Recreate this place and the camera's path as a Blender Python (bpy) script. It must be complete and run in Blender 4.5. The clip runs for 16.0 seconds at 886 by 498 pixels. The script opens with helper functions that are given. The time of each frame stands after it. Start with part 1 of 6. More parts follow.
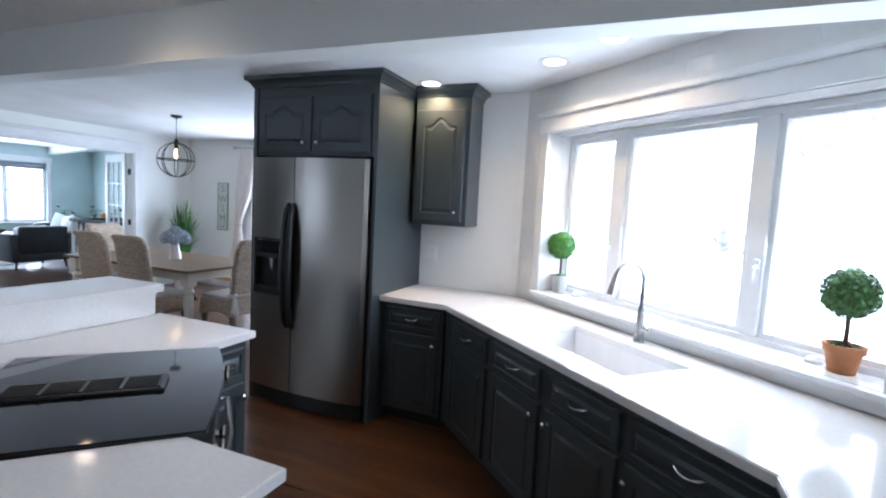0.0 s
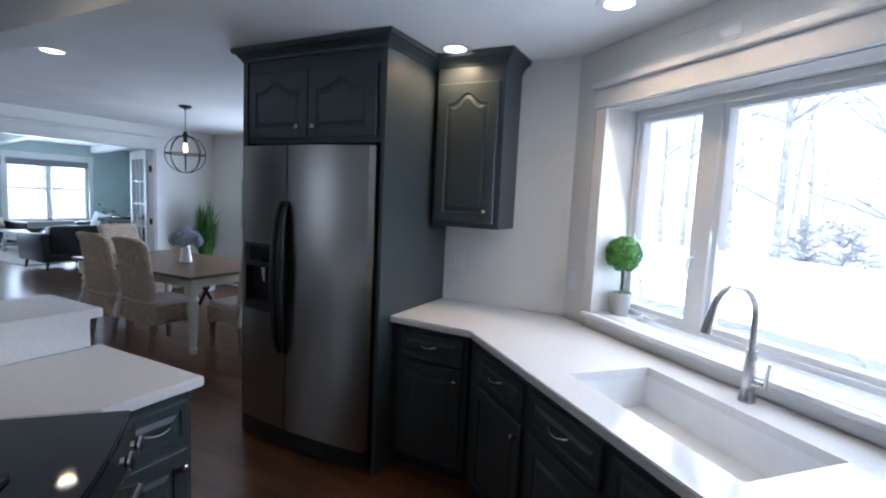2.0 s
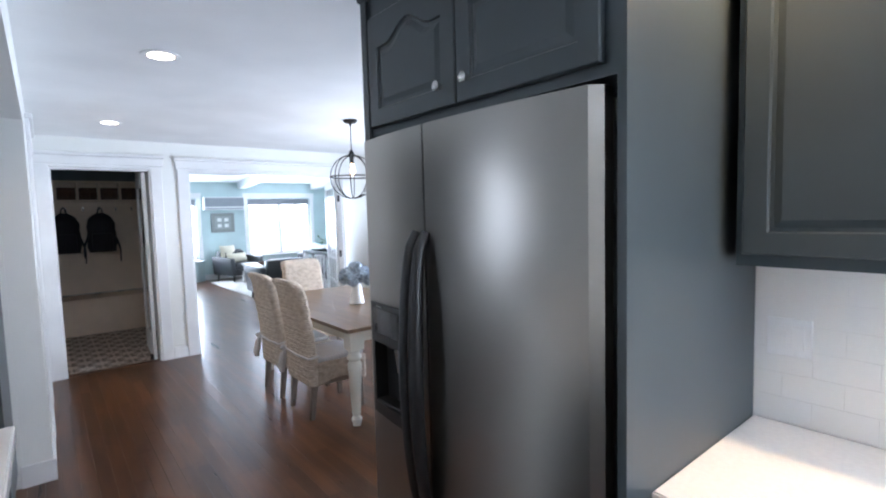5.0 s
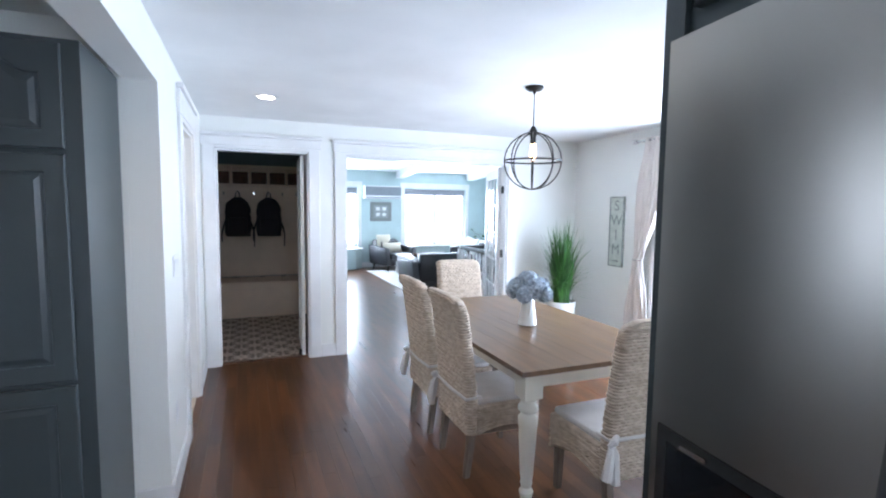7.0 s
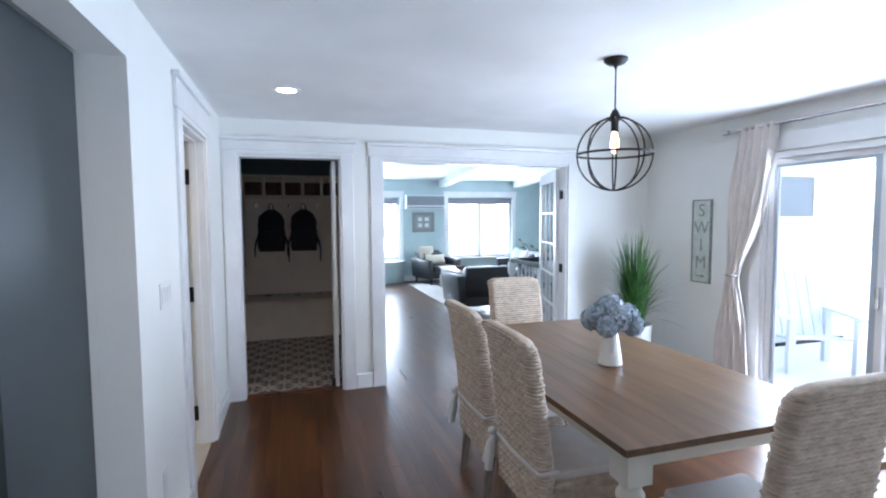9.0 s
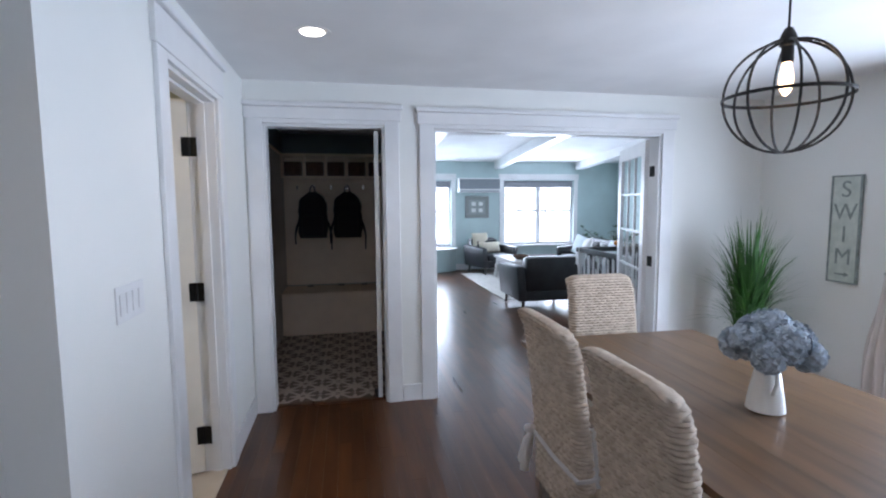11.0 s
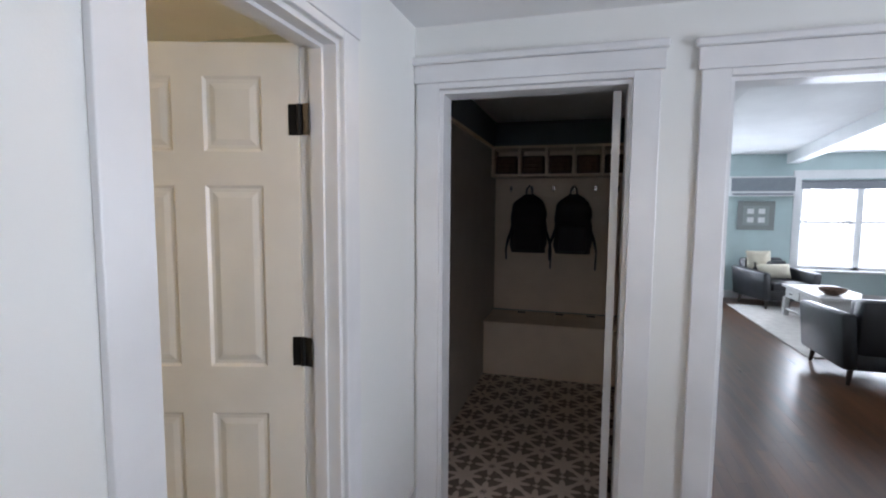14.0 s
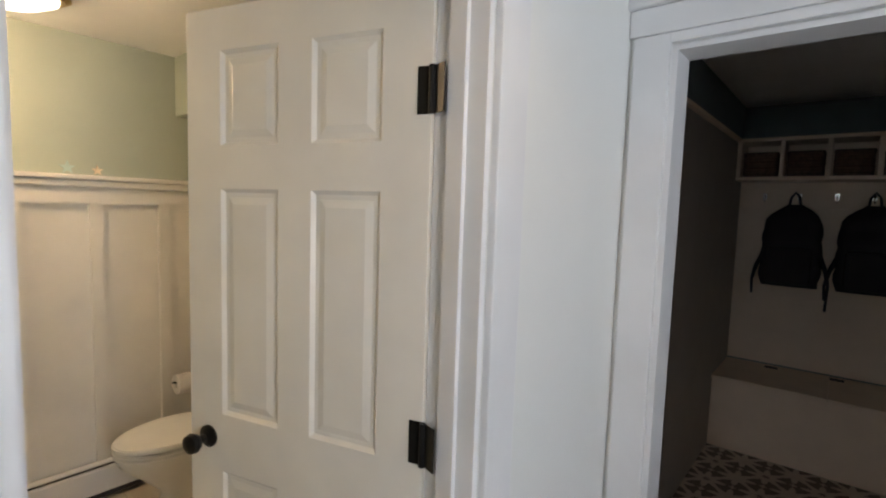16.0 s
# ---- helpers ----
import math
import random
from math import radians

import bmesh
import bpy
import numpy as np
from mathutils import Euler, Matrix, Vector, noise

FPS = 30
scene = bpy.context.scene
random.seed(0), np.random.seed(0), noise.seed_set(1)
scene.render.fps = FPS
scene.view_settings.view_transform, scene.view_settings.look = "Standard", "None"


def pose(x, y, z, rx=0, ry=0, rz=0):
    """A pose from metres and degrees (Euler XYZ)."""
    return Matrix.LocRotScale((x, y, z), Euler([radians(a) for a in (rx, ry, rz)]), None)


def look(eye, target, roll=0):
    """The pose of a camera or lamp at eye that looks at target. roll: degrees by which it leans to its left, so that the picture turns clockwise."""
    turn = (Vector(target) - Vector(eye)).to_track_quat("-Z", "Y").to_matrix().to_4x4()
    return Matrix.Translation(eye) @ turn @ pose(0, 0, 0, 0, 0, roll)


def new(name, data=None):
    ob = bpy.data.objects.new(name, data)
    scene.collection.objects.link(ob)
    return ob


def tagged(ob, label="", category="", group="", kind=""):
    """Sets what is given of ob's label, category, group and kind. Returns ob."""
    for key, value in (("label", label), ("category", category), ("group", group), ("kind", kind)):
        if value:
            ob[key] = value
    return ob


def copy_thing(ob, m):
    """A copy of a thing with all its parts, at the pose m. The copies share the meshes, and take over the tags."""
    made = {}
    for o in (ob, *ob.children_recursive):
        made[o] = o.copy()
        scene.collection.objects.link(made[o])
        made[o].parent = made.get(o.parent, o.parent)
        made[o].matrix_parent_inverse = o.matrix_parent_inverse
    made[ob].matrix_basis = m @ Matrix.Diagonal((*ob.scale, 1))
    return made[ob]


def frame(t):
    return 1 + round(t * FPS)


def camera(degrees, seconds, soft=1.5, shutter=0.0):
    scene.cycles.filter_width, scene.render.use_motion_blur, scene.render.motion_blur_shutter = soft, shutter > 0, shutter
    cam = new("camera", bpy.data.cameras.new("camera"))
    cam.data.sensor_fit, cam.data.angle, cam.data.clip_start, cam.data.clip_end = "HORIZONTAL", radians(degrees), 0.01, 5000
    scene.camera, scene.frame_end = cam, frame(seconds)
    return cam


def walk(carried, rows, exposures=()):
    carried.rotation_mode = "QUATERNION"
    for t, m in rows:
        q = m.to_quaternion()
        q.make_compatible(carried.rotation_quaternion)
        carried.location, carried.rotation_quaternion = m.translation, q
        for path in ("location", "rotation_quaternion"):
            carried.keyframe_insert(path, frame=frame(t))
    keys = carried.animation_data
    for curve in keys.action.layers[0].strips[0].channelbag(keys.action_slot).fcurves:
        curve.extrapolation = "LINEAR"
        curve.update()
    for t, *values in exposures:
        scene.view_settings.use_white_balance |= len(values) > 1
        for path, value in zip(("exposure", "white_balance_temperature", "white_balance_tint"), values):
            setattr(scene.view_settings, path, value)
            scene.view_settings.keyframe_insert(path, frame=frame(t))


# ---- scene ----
cam = camera(84.5, 16.0, 2.1)
EXPOSURES = [(0.0, -0.10, 5800, 13), (1.0, -0.70, 5700, 13), (1.5, -0.88, 5650, 13), (3.0, -0.82, 5750, 13), (5.5, 0.62, 6050, 15), (8.0, 0.46, 5850, 13), (10.5, -0.26, 5950, 16), (12.5, -0.30, 6250, 18), (14.5, -0.36, 6650, 18), (16.0, -0.36, 6900, 15)]
PATH = [
    (0, (0.019, 0.015, 1.576), (-0.736, 1.858, 1.395), 3.1),
    (0.5, (-0.009, 0.176, 1.583), (-0.745, 2.025, 1.388), 3.5),
    (1, (-0.062, 0.345, 1.583), (-0.811, 2.189, 1.388), 3.7),
    (1.5, (-0.117, 0.527, 1.582), (-0.916, 2.35, 1.38), 3.5),
    (2, (-0.176, 0.72, 1.588), (-1.087, 2.488, 1.382), 2.7),
    (2.5, (-0.295, 0.913, 1.577), (-1.329, 2.612, 1.37), 1.8),
    (3, (-0.43, 1.108, 1.584), (-1.579, 2.732, 1.381), 0.9),
    (5.5, (-1.349, 2.07, 1.586), (-2.989, 3.205, 1.44), -1.3),
    (6, (-1.605, 2.149, 1.595), (-3.334, 3.144, 1.444), -0.6),
    (6.5, (-1.862, 2.208, 1.585), (-3.655, 3.08, 1.428), 0.2),
    (7, (-2.129, 2.269, 1.598), (-3.975, 3.018, 1.428), 0.7),
    (7.5, (-2.361, 2.348, 1.596), (-4.249, 2.986, 1.433), 0.3),
    (8, (-2.524, 2.404, 1.6), (-4.426, 3.004, 1.46), -0.2),
    (10.5, (-3.341, 2.542, 1.566), (-5.263, 3.069, 1.403), -0.4),
    (11, (-3.582, 2.591, 1.557), (-5.536, 2.974, 1.371), -0.4),
    (11.5, (-3.831, 2.616, 1.554), (-5.807, 2.851, 1.352), -0.3),
    (12, (-4.078, 2.635, 1.559), (-6.065, 2.729, 1.351), -0.3),
    (12.5, (-4.325, 2.659, 1.568), (-6.313, 2.58, 1.366), -0.3),
    (13, (-4.581, 2.656, 1.56), (-6.556, 2.402, 1.367), -0.2),
    (13.5, (-4.812, 2.658, 1.562), (-6.765, 2.267, 1.38), 0.2),
    (14, (-5.02, 2.686, 1.584), (-6.936, 2.141, 1.411), 0.4),
    (14.5, (-5.217, 2.665, 1.565), (-7.069, 1.927, 1.405), 0.4),
    (15, (-5.403, 2.592, 1.569), (-7.166, 1.66, 1.419), 0.5),
    (15.5, (-5.56, 2.519, 1.597), (-7.228, 1.426, 1.438), 1.3),
    (16, (-5.693, 2.469, 1.621), (-7.229, 1.201, 1.449), 1.8),
]
walk(cam, [(t, look(eye, target, roll)) for t, eye, target, roll in PATH], EXPOSURES)


# ---- world, sun, large lights ----
world = bpy.data.worlds.new("overcast_winter")
scene.world = world
world.use_nodes = True
wn = world.node_tree
sky = wn.nodes.new("ShaderNodeTexSky")
sky.sky_type, sky.sun_disc = "NISHITA", False
sky.sun_elevation, sky.sun_rotation = radians(38), radians(60)
sky.dust_density, sky.air_density = 0.4, 1.0
wn.links.new(sky.outputs[0], wn.nodes["Background"].inputs[0])
wn.nodes["Background"].inputs[1].default_value = 0.13


def lamp(name, kind, m, energy, color=(1, 1, 1), **settings):
    data = bpy.data.lights.new(name, kind)
    data.energy, data.color = energy, color
    ob = new(name, data)
    ob.matrix_world = m
    for key, value in settings.items():
        if key == "size":
            data.size = value
        elif key == "size_y":
            data.shape, data.size_y = "RECTANGLE", value
        elif key == "angle":
            data.angle = value
        elif key == "radius":
            data.shadow_soft_size = value
        elif key == "spot":
            data.spot_size, data.spot_blend = value, 0.6
        elif key == "spread":
            data.spread = value
    return ob


DAY = (0.74, 0.87, 1.0)
WARM = (1.0, 0.68, 0.36)
lamp("sun", "SUN", look((20, 20, 30), (0, 0, 0)), 0.9, (1.0, 0.97, 0.93), angle=radians(20))
# daylight in the window openings
lamp("kitchen_daylight", "AREA", look((0.211, 2.952, 1.56), (-1.048, 1.529, 0.95)), 40, DAY, size=1.9, size_y=1.0)
lamp("slider_daylight", "AREA", look((-4.99, 6.165, 1.1), (-4.99, 2.8, 0.9)), 125, DAY, size=1.7, size_y=1.9)
lamp("living_daylight", "AREA", look((-14.72, 7.12, 1.4), (-9.0, 7.0, 1.0)), 95, DAY, size=1.7, size_y=1.4)
lamp("living_daylight", "AREA", look((-14.72, 4.1, 1.4), (-9.0, 4.6, 1.0)), 80, DAY, size=1.6, size_y=1.4)
# fill light for the living room, set in an added, unseen north window
lamp("living_daylight", "AREA", look((-11.0, 9.1, 1.5), (-11.0, 6.0, 0.8)), 70, DAY, size=1.8, size_y=1.4)
lamp("side_window_daylight", "AREA", look((-4.99, -1.22, 1.50), (-2.0, -0.8, 1.1)), 9, DAY, size=0.95, size_y=1.05)
CANS = [(-6.25, 2.44), (-4.05, 2.47), (-1.482, 3.29), (-0.545, 2.945), (-0.20, 2.62), (-2.1, 1.38), (-0.9, -0.6), (0.3, 0.5)]
for k, (cx, cy) in enumerate(CANS):
    lamp("can_light", "SPOT", look((cx, cy, 2.425), (cx, cy, 0)), (12, 12, 50, 20, 18, 8, 4, 4)[k], WARM, radius=0.05, spot=radians(150))
lamp("bath_light", "POINT", pose(-5.86, 0.0, 2.25), 27, (1.0, 0.71, 0.42), radius=0.12)
lamp("pendant_light", "POINT", pose(-5.11, 4.15, 2.0), 5, WARM, radius=0.03)


# ---- materials ----
def mat(name, color, rough=0.5, metal=0.0, second=None, scale=8.0, detail=4.0, bump=0.0, bump_scale=60.0, stretch=(1, 1, 1), vary=0.0, **extra):
    m = bpy.data.materials.new(name)
    m.use_nodes = True
    n, l = m.node_tree.nodes, m.node_tree.links
    p = n["Principled BSDF"]
    p.inputs["Roughness"].default_value, p.inputs["Metallic"].default_value = rough, metal
    co = n.new("ShaderNodeTexCoord")
    mp = n.new("ShaderNodeMapping")
    mp.inputs["Scale"].default_value = stretch
    l.new(co.outputs["Object"], mp.inputs[0])
    a = n.new("ShaderNodeTexNoise")
    a.inputs["Scale"].default_value, a.inputs["Detail"].default_value = scale, detail
    l.new(mp.outputs[0], a.inputs[0])
    ramp = n.new("ShaderNodeValToRGB")
    second = second or tuple(c * 0.93 for c in color)
    ramp.color_ramp.elements[0].color, ramp.color_ramp.elements[1].color = (*second, 1), (*color, 1)
    ramp.color_ramp.elements[0].position, ramp.color_ramp.elements[1].position = 0.35, 0.65
    l.new(a.outputs[0], ramp.inputs[0])
    out = ramp.outputs[0]
    if vary:
        oi = n.new("ShaderNodeObjectInfo")
        geo = n.new("ShaderNodeNewGeometry")
        add = n.new("ShaderNodeMath")
        add.operation = "ADD"
        l.new(oi.outputs["Random"], add.inputs[0])
        l.new(geo.outputs["Random Per Island"], add.inputs[1])
        fr = n.new("ShaderNodeMath")
        fr.operation = "FRACT"
        l.new(add.outputs[0], fr.inputs[0])
        mr = n.new("ShaderNodeMapRange")
        mr.inputs["To Min"].default_value, mr.inputs["To Max"].default_value = 1 - vary, 1 + vary
        l.new(fr.outputs[0], mr.inputs["Value"])
        hs = n.new("ShaderNodeHueSaturation")
        l.new(out, hs.inputs["Color"])
        l.new(mr.outputs[0], hs.inputs["Value"])
        out = hs.outputs[0]
    l.new(out, p.inputs["Base Color"])
    rr = n.new("ShaderNodeMapRange")
    rr.inputs["To Min"].default_value, rr.inputs["To Max"].default_value = max(rough - 0.015, 0.01), min(rough + 0.015, 1)
    l.new(a.outputs[0], rr.inputs["Value"])
    l.new(rr.outputs[0], p.inputs["Roughness"])
    if bump:
        b = n.new("ShaderNodeTexNoise")
        b.inputs["Scale"].default_value = bump_scale
        l.new(mp.outputs[0], b.inputs[0])
        bp = n.new("ShaderNodeBump")
        bp.inputs["Strength"].default_value, bp.inputs["Distance"].default_value = bump, 0.004
        l.new(b.outputs[0], bp.inputs["Height"])
        l.new(bp.outputs[0], p.inputs["Normal"])
    for key, value in extra.items():
        p.inputs[key.replace("_", " ").title() if key != "ior" else "IOR"].default_value = value
    return m


def glow(name, color, strength):
    m = bpy.data.materials.new(name)
    m.use_nodes = True
    p = m.node_tree.nodes["Principled BSDF"]
    p.inputs["Base Color"].default_value = (*color, 1)
    p.inputs["Emission Color"].default_value = (*color, 1)
    p.inputs["Emission Strength"].default_value = strength
    return m


def glass(name, color=(1, 1, 1), rough=0.0):
    m = bpy.data.materials.new(name)
    m.use_nodes = True
    p = m.node_tree.nodes["Principled BSDF"]
    p.inputs["Base Color"].default_value = (*color, 1)
    p.inputs["Roughness"].default_value, p.inputs["Transmission Weight"].default_value, p.inputs["IOR"].default_value = rough, 1.0, 1.1
    return m


WALL = mat("wall_paint", (0.83, 0.83, 0.80), 0.55, scale=3, bump=0.05, bump_scale=180, second=(0.81, 0.815, 0.785))
CEIL = mat("ceiling_paint", (0.89, 0.89, 0.89), 0.8, scale=2, bump=0.05, bump_scale=120)
TRIM = mat("white_trim_paint", (0.82, 0.82, 0.82), 0.3, scale=4, bump=0.02, bump_scale=90)
TEAL = mat("pale_teal_paint", (0.52, 0.64, 0.64), 0.6, scale=3, bump=0.04, bump_scale=150)
MUDTEAL = mat("dark_teal_paint", (0.16, 0.22, 0.23), 0.6, scale=3, bump=0.04, bump_scale=150)
BATHGREEN = mat("sage_paint", (0.42, 0.47, 0.40), 0.6, scale=3, bump=0.04, bump_scale=150)
GREY = mat("grey_cabinet_paint", (0.039, 0.051, 0.056), 0.36, scale=5, bump=0.03, bump_scale=140, second=(0.036, 0.047, 0.052))
DARK = mat("shadow_gap_black", (0.012, 0.012, 0.013), 0.6)
QUARTZ = mat("white_quartz", (0.79, 0.77, 0.75), 0.12, scale=70, detail=12, second=(0.745, 0.725, 0.705))
TILEW = mat("glossy_white_tile", (0.80, 0.79, 0.77), 0.14, scale=3, second=(0.78, 0.77, 0.75), bump=0.03, bump_scale=8)
STEEL = mat("brushed_steel", (0.345, 0.328, 0.305), 0.29, 1.0, scale=1.2, detail=2, second=(0.325, 0.308, 0.285), anisotropic=0.3, anisotropic_rotation=0.25)
NICKEL = mat("brushed_nickel", (0.62, 0.61, 0.60), 0.25, 1.0, scale=20)
BLACK = mat("black_plastic", (0.016, 0.017, 0.018), 0.32, scale=30)
IRON = mat("black_iron", (0.02, 0.019, 0.018), 0.45, 0.6, scale=30)
COOKGLASS = mat("black_cooktop_glass", (0.012, 0.014, 0.018), 0.04, scale=3)
PORCELAIN = mat("white_porcelain", (0.82, 0.82, 0.80), 0.16, scale=4)
GLASS = glass("window_glass")
LAMPGLOW = glow("lamp_lens", (1.0, 0.92, 0.80), 14)
BULB = glow("filament_bulb", (1.0, 0.62, 0.34), 9)
LEATHER = mat("black_leather", (0.016, 0.017, 0.020), 0.38, scale=6, bump=0.25, bump_scale=90, second=(0.026, 0.027, 0.031))
CREAMWOOD = mat("cream_painted_wood", (0.78, 0.75, 0.66), 0.4, scale=6, bump=0.05, bump_scale=70)
LINEN = mat("white_linen", (0.70, 0.68, 0.67), 0.9, scale=12, bump=0.3, bump_scale=400)
CURTAIN = mat("pale_curtain_fabric", (0.72, 0.66, 0.62), 0.9, scale=10, bump=0.2, bump_scale=500, transmission_weight=0.0)
SNOW = mat("snow", (0.86, 0.88, 0.90), 0.8, scale=0.4, bump=0.3, bump_scale=2)


# ---- builders ----
def box(bm, x0, y0, z0, x1, y1, z1, bevel=0.0):
    c = bmesh.ops.create_cube(bm, size=1.0)["verts"]
    for v in c:
        v.co = Vector((x0 + (v.co.x + 0.5) * (x1 - x0), y0 + (v.co.y + 0.5) * (y1 - y0), z0 + (v.co.z + 0.5) * (z1 - z0)))
    if bevel:
        edges = list({e for v in c for e in v.link_edges})
        bmesh.ops.bevel(bm, geom=edges, offset=bevel, segments=2, affect="EDGES", profile=0.5)
    return bm


def tube(bm, path, r, sides=10, cap=True):
    """A round bar along a path of points; r is a number or one radius a point."""
    path = [Vector(p) for p in path]
    rs = r if isinstance(r, (list, tuple)) else [r] * len(path)
    rings, up = [], None
    for i, p in enumerate(path):
        d = (path[min(i + 1, len(path) - 1)] - path[max(i - 1, 0)]).normalized()
        if up is None:
            up = Vector((0, 0, 1)) if abs(d.z) < 0.9 else Vector((1, 0, 0))
        s = d.cross(up).normalized()
        up = s.cross(d).normalized()
        rings.append([bm.verts.new(p + (s * math.cos(a) + up * math.sin(a)) * rs[i]) for a in (2 * math.pi * k / sides for k in range(sides))])
    for a, b in zip(rings, rings[1:]):
        for k in range(sides):
            bm.faces.new((a[k], a[(k + 1) % sides], b[(k + 1) % sides], b[k]))
    if cap:
        bm.faces.new(rings[0][::-1])
        bm.faces.new(rings[-1])
    return bm


def lathe(bm, profile, sides=24, origin=(0, 0, 0), ring=False):
    """A turned shape from (radius, height) pairs; ring: the profile closes on itself."""
    o = Vector(origin)
    rings = [[bm.verts.new(o + Vector((r * math.cos(2 * math.pi * k / sides), r * math.sin(2 * math.pi * k / sides), z))) for k in range(sides)] for r, z in profile]
    for a, b in zip(rings, rings[1:]):
        for k in range(sides):
            bm.faces.new((a[k], a[(k + 1) % sides], b[(k + 1) % sides], b[k]))
    if ring:
        for k in range(sides):
            bm.faces.new((rings[-1][k], rings[-1][(k + 1) % sides], rings[0][(k + 1) % sides], rings[0][k]))
        return bm
    bm.faces.new(rings[0][::-1])
    bm.faces.new(rings[-1])
    return bm


def prism(bm, outline, z0, z1, bevel=0.0):
    """An upright prism over a plan outline."""
    lo = [bm.verts.new((x, y, z0)) for x, y in outline]
    hi = [bm.verts.new((x, y, z1)) for x, y in outline]
    k = len(outline)
    faces = [bm.faces.new(lo[::-1]), bm.faces.new(hi)]
    faces += [bm.faces.new((lo[i], lo[(i + 1) % k], hi[(i + 1) % k], hi[i])) for i in range(k)]
    bmesh.ops.recalc_face_normals(bm, faces=faces)
    if bevel:
        bmesh.ops.bevel(bm, geom=[e for f in faces[:2] for e in f.edges], offset=bevel, segments=2, affect="EDGES")
    return bm


def mesh_of(name, bm, material, smooth=False):
    bmesh.ops.recalc_face_normals(bm, faces=bm.faces)
    me = bpy.data.meshes.new(name)
    bm.to_mesh(me)
    bm.free()
    for p in me.polygons:
        p.use_smooth = smooth
    for one in material if isinstance(material, (list, tuple)) else [material]:
        me.materials.append(one)
    if smooth:
        me.set_sharp_from_angle(angle=radians(40))
    return me


def part(name, bm, material, parent=None, label="", smooth=False, m=None):
    ob = new(name, mesh_of(name, bm, material, smooth))
    ob.parent = parent
    if m is not None:
        ob.matrix_basis = m
    return tagged(ob, label)


def thing(name, m, label, category, group=""):
    ob = new(name)
    ob.matrix_world = m
    ob.empty_display_size = 0.1
    return tagged(ob, label, category, group)


def setting(name, bm, material, label="", category="", smooth=False, m=None):
    return tagged(part(name, bm, material, None, label, smooth, m), label, category, kind="structure")


def B(*a, **k):
    return box(bmesh.new(), *a, **k)


def wall_with_holes(name, axis, at, thick, a0, a1, z0, z1, holes, material, label, m=None):
    """A wall along x or y ('d': in its own frame along x) from a0 to a1 with holes (a0, a1, z0, z1); it grows from `at` by `thick`."""
    bm = bmesh.new()

    def slab(u0, u1, w0, w1):
        if u1 - u0 < 1e-4 or w1 - w0 < 1e-4:
            return
        if axis == "x":
            box(bm, u0, min(at, at + thick), w0, u1, max(at, at + thick), w1)
        else:
            box(bm, min(at, at + thick), u0, w0, max(at, at + thick), u1, w1)

    u = a0
    for h0, h1, w0, w1 in sorted(holes):
        slab(u, h0, z0, z1)
        slab(h0, h1, z0, w0)
        slab(h0, h1, w1, z1)
        u = h1
    slab(u, a1, z0, z1)
    return setting(name, bm, material, label, "wall", m=m)


def panel_door(w, h, t, frame=0.055, arch=0.0, groove=0.007):
    """A cabinet door or drawer front with a raised field; x 0..w, z 0..h, back at y 0, front at y -t. arch: rise of the cathedral top."""
    bm = bmesh.new()
    n = 14 if arch else 1
    x0, x1, z0 = frame, w - frame, frame
    top = h - frame - arch

    def loop(d, y):
        a, b = x0 + d, x1 - d
        pts = [(a, z0 + d), (b, z0 + d), (b, top - d)]
        for k in range(1, n):
            u = k / n
            s = abs(2 * u - 1)
            rise = arch * (0.5 + 0.5 * math.cos(math.pi * min(1, s / 0.72))) if arch else 0
            pts.append((b + (a - b) * u, top - d + rise))
        pts.append((a, top - d))
        return [bm.verts.new((x, y, z)) for x, z in pts]

    inner = loop(0, -t)
    outer = [(0, 0), (w, 0), (w, h)] + [(v.co.x, h) for v in inner[3:-1]] + [(0, h)]
    e = 0.004
    front = [bm.verts.new((min(max(x, e), w - e), -t, min(max(z, e), h - e))) for x, z in outer]
    rim = [bm.verts.new((x, -t + e, z)) for x, z in outer]
    back = [bm.verts.new((x, 0, z)) for x, z in outer]
    chain = [back, rim, front, inner, loop(0.004, -t + groove), loop(0.014, -t + groove), loop(0.032, -t + 0.001)]
    for a, b in zip(chain, chain[1:]):
        for k in range(len(a)):
            bm.faces.new((a[k], a[(k + 1) % len(a)], b[(k + 1) % len(a)], b[k]))
    bm.faces.new(chain[-1])
    bm.faces.new(back[::-1])
    return bm


def knob(bm, x, y, z, r=0.016):
    """A turned round knob that sticks out to -y."""
    o = bmesh.new()
    lathe(o, [(r * 0.55, 0), (r * 0.45, 0.010), (r * 0.7, 0.016), (r, 0.021), (r * 0.95, 0.028), (r * 0.5, 0.032), (0.001, 0.033)], 14)
    bmesh.ops.transform(o, matrix=Matrix.Translation((x, y, z)) @ pose(0, 0, 0, 90, 0, 0), verts=o.verts)
    me = bpy.data.meshes.new("tmp")
    o.to_mesh(me)
    o.free()
    bm.from_mesh(me)
    bpy.data.meshes.remove(me)
    return bm


def bow_pull(x, y, z, w=0.105):
    """An arched drawer pull that stands out to -y."""
    pts = [(x - w / 2, y + 0.004, z + 0.007)]
    for k in range(13):
        u = k / 12
        s = math.sin(math.pi * u)
        pts.append((x - w / 2 + w * u, y - 0.028 * s ** 0.5, z + 0.006 - 0.010 * s))
    pts.append((x + w / 2, y + 0.004, z + 0.007))
    return tube(bmesh.new(), pts, 0.0055, 8)


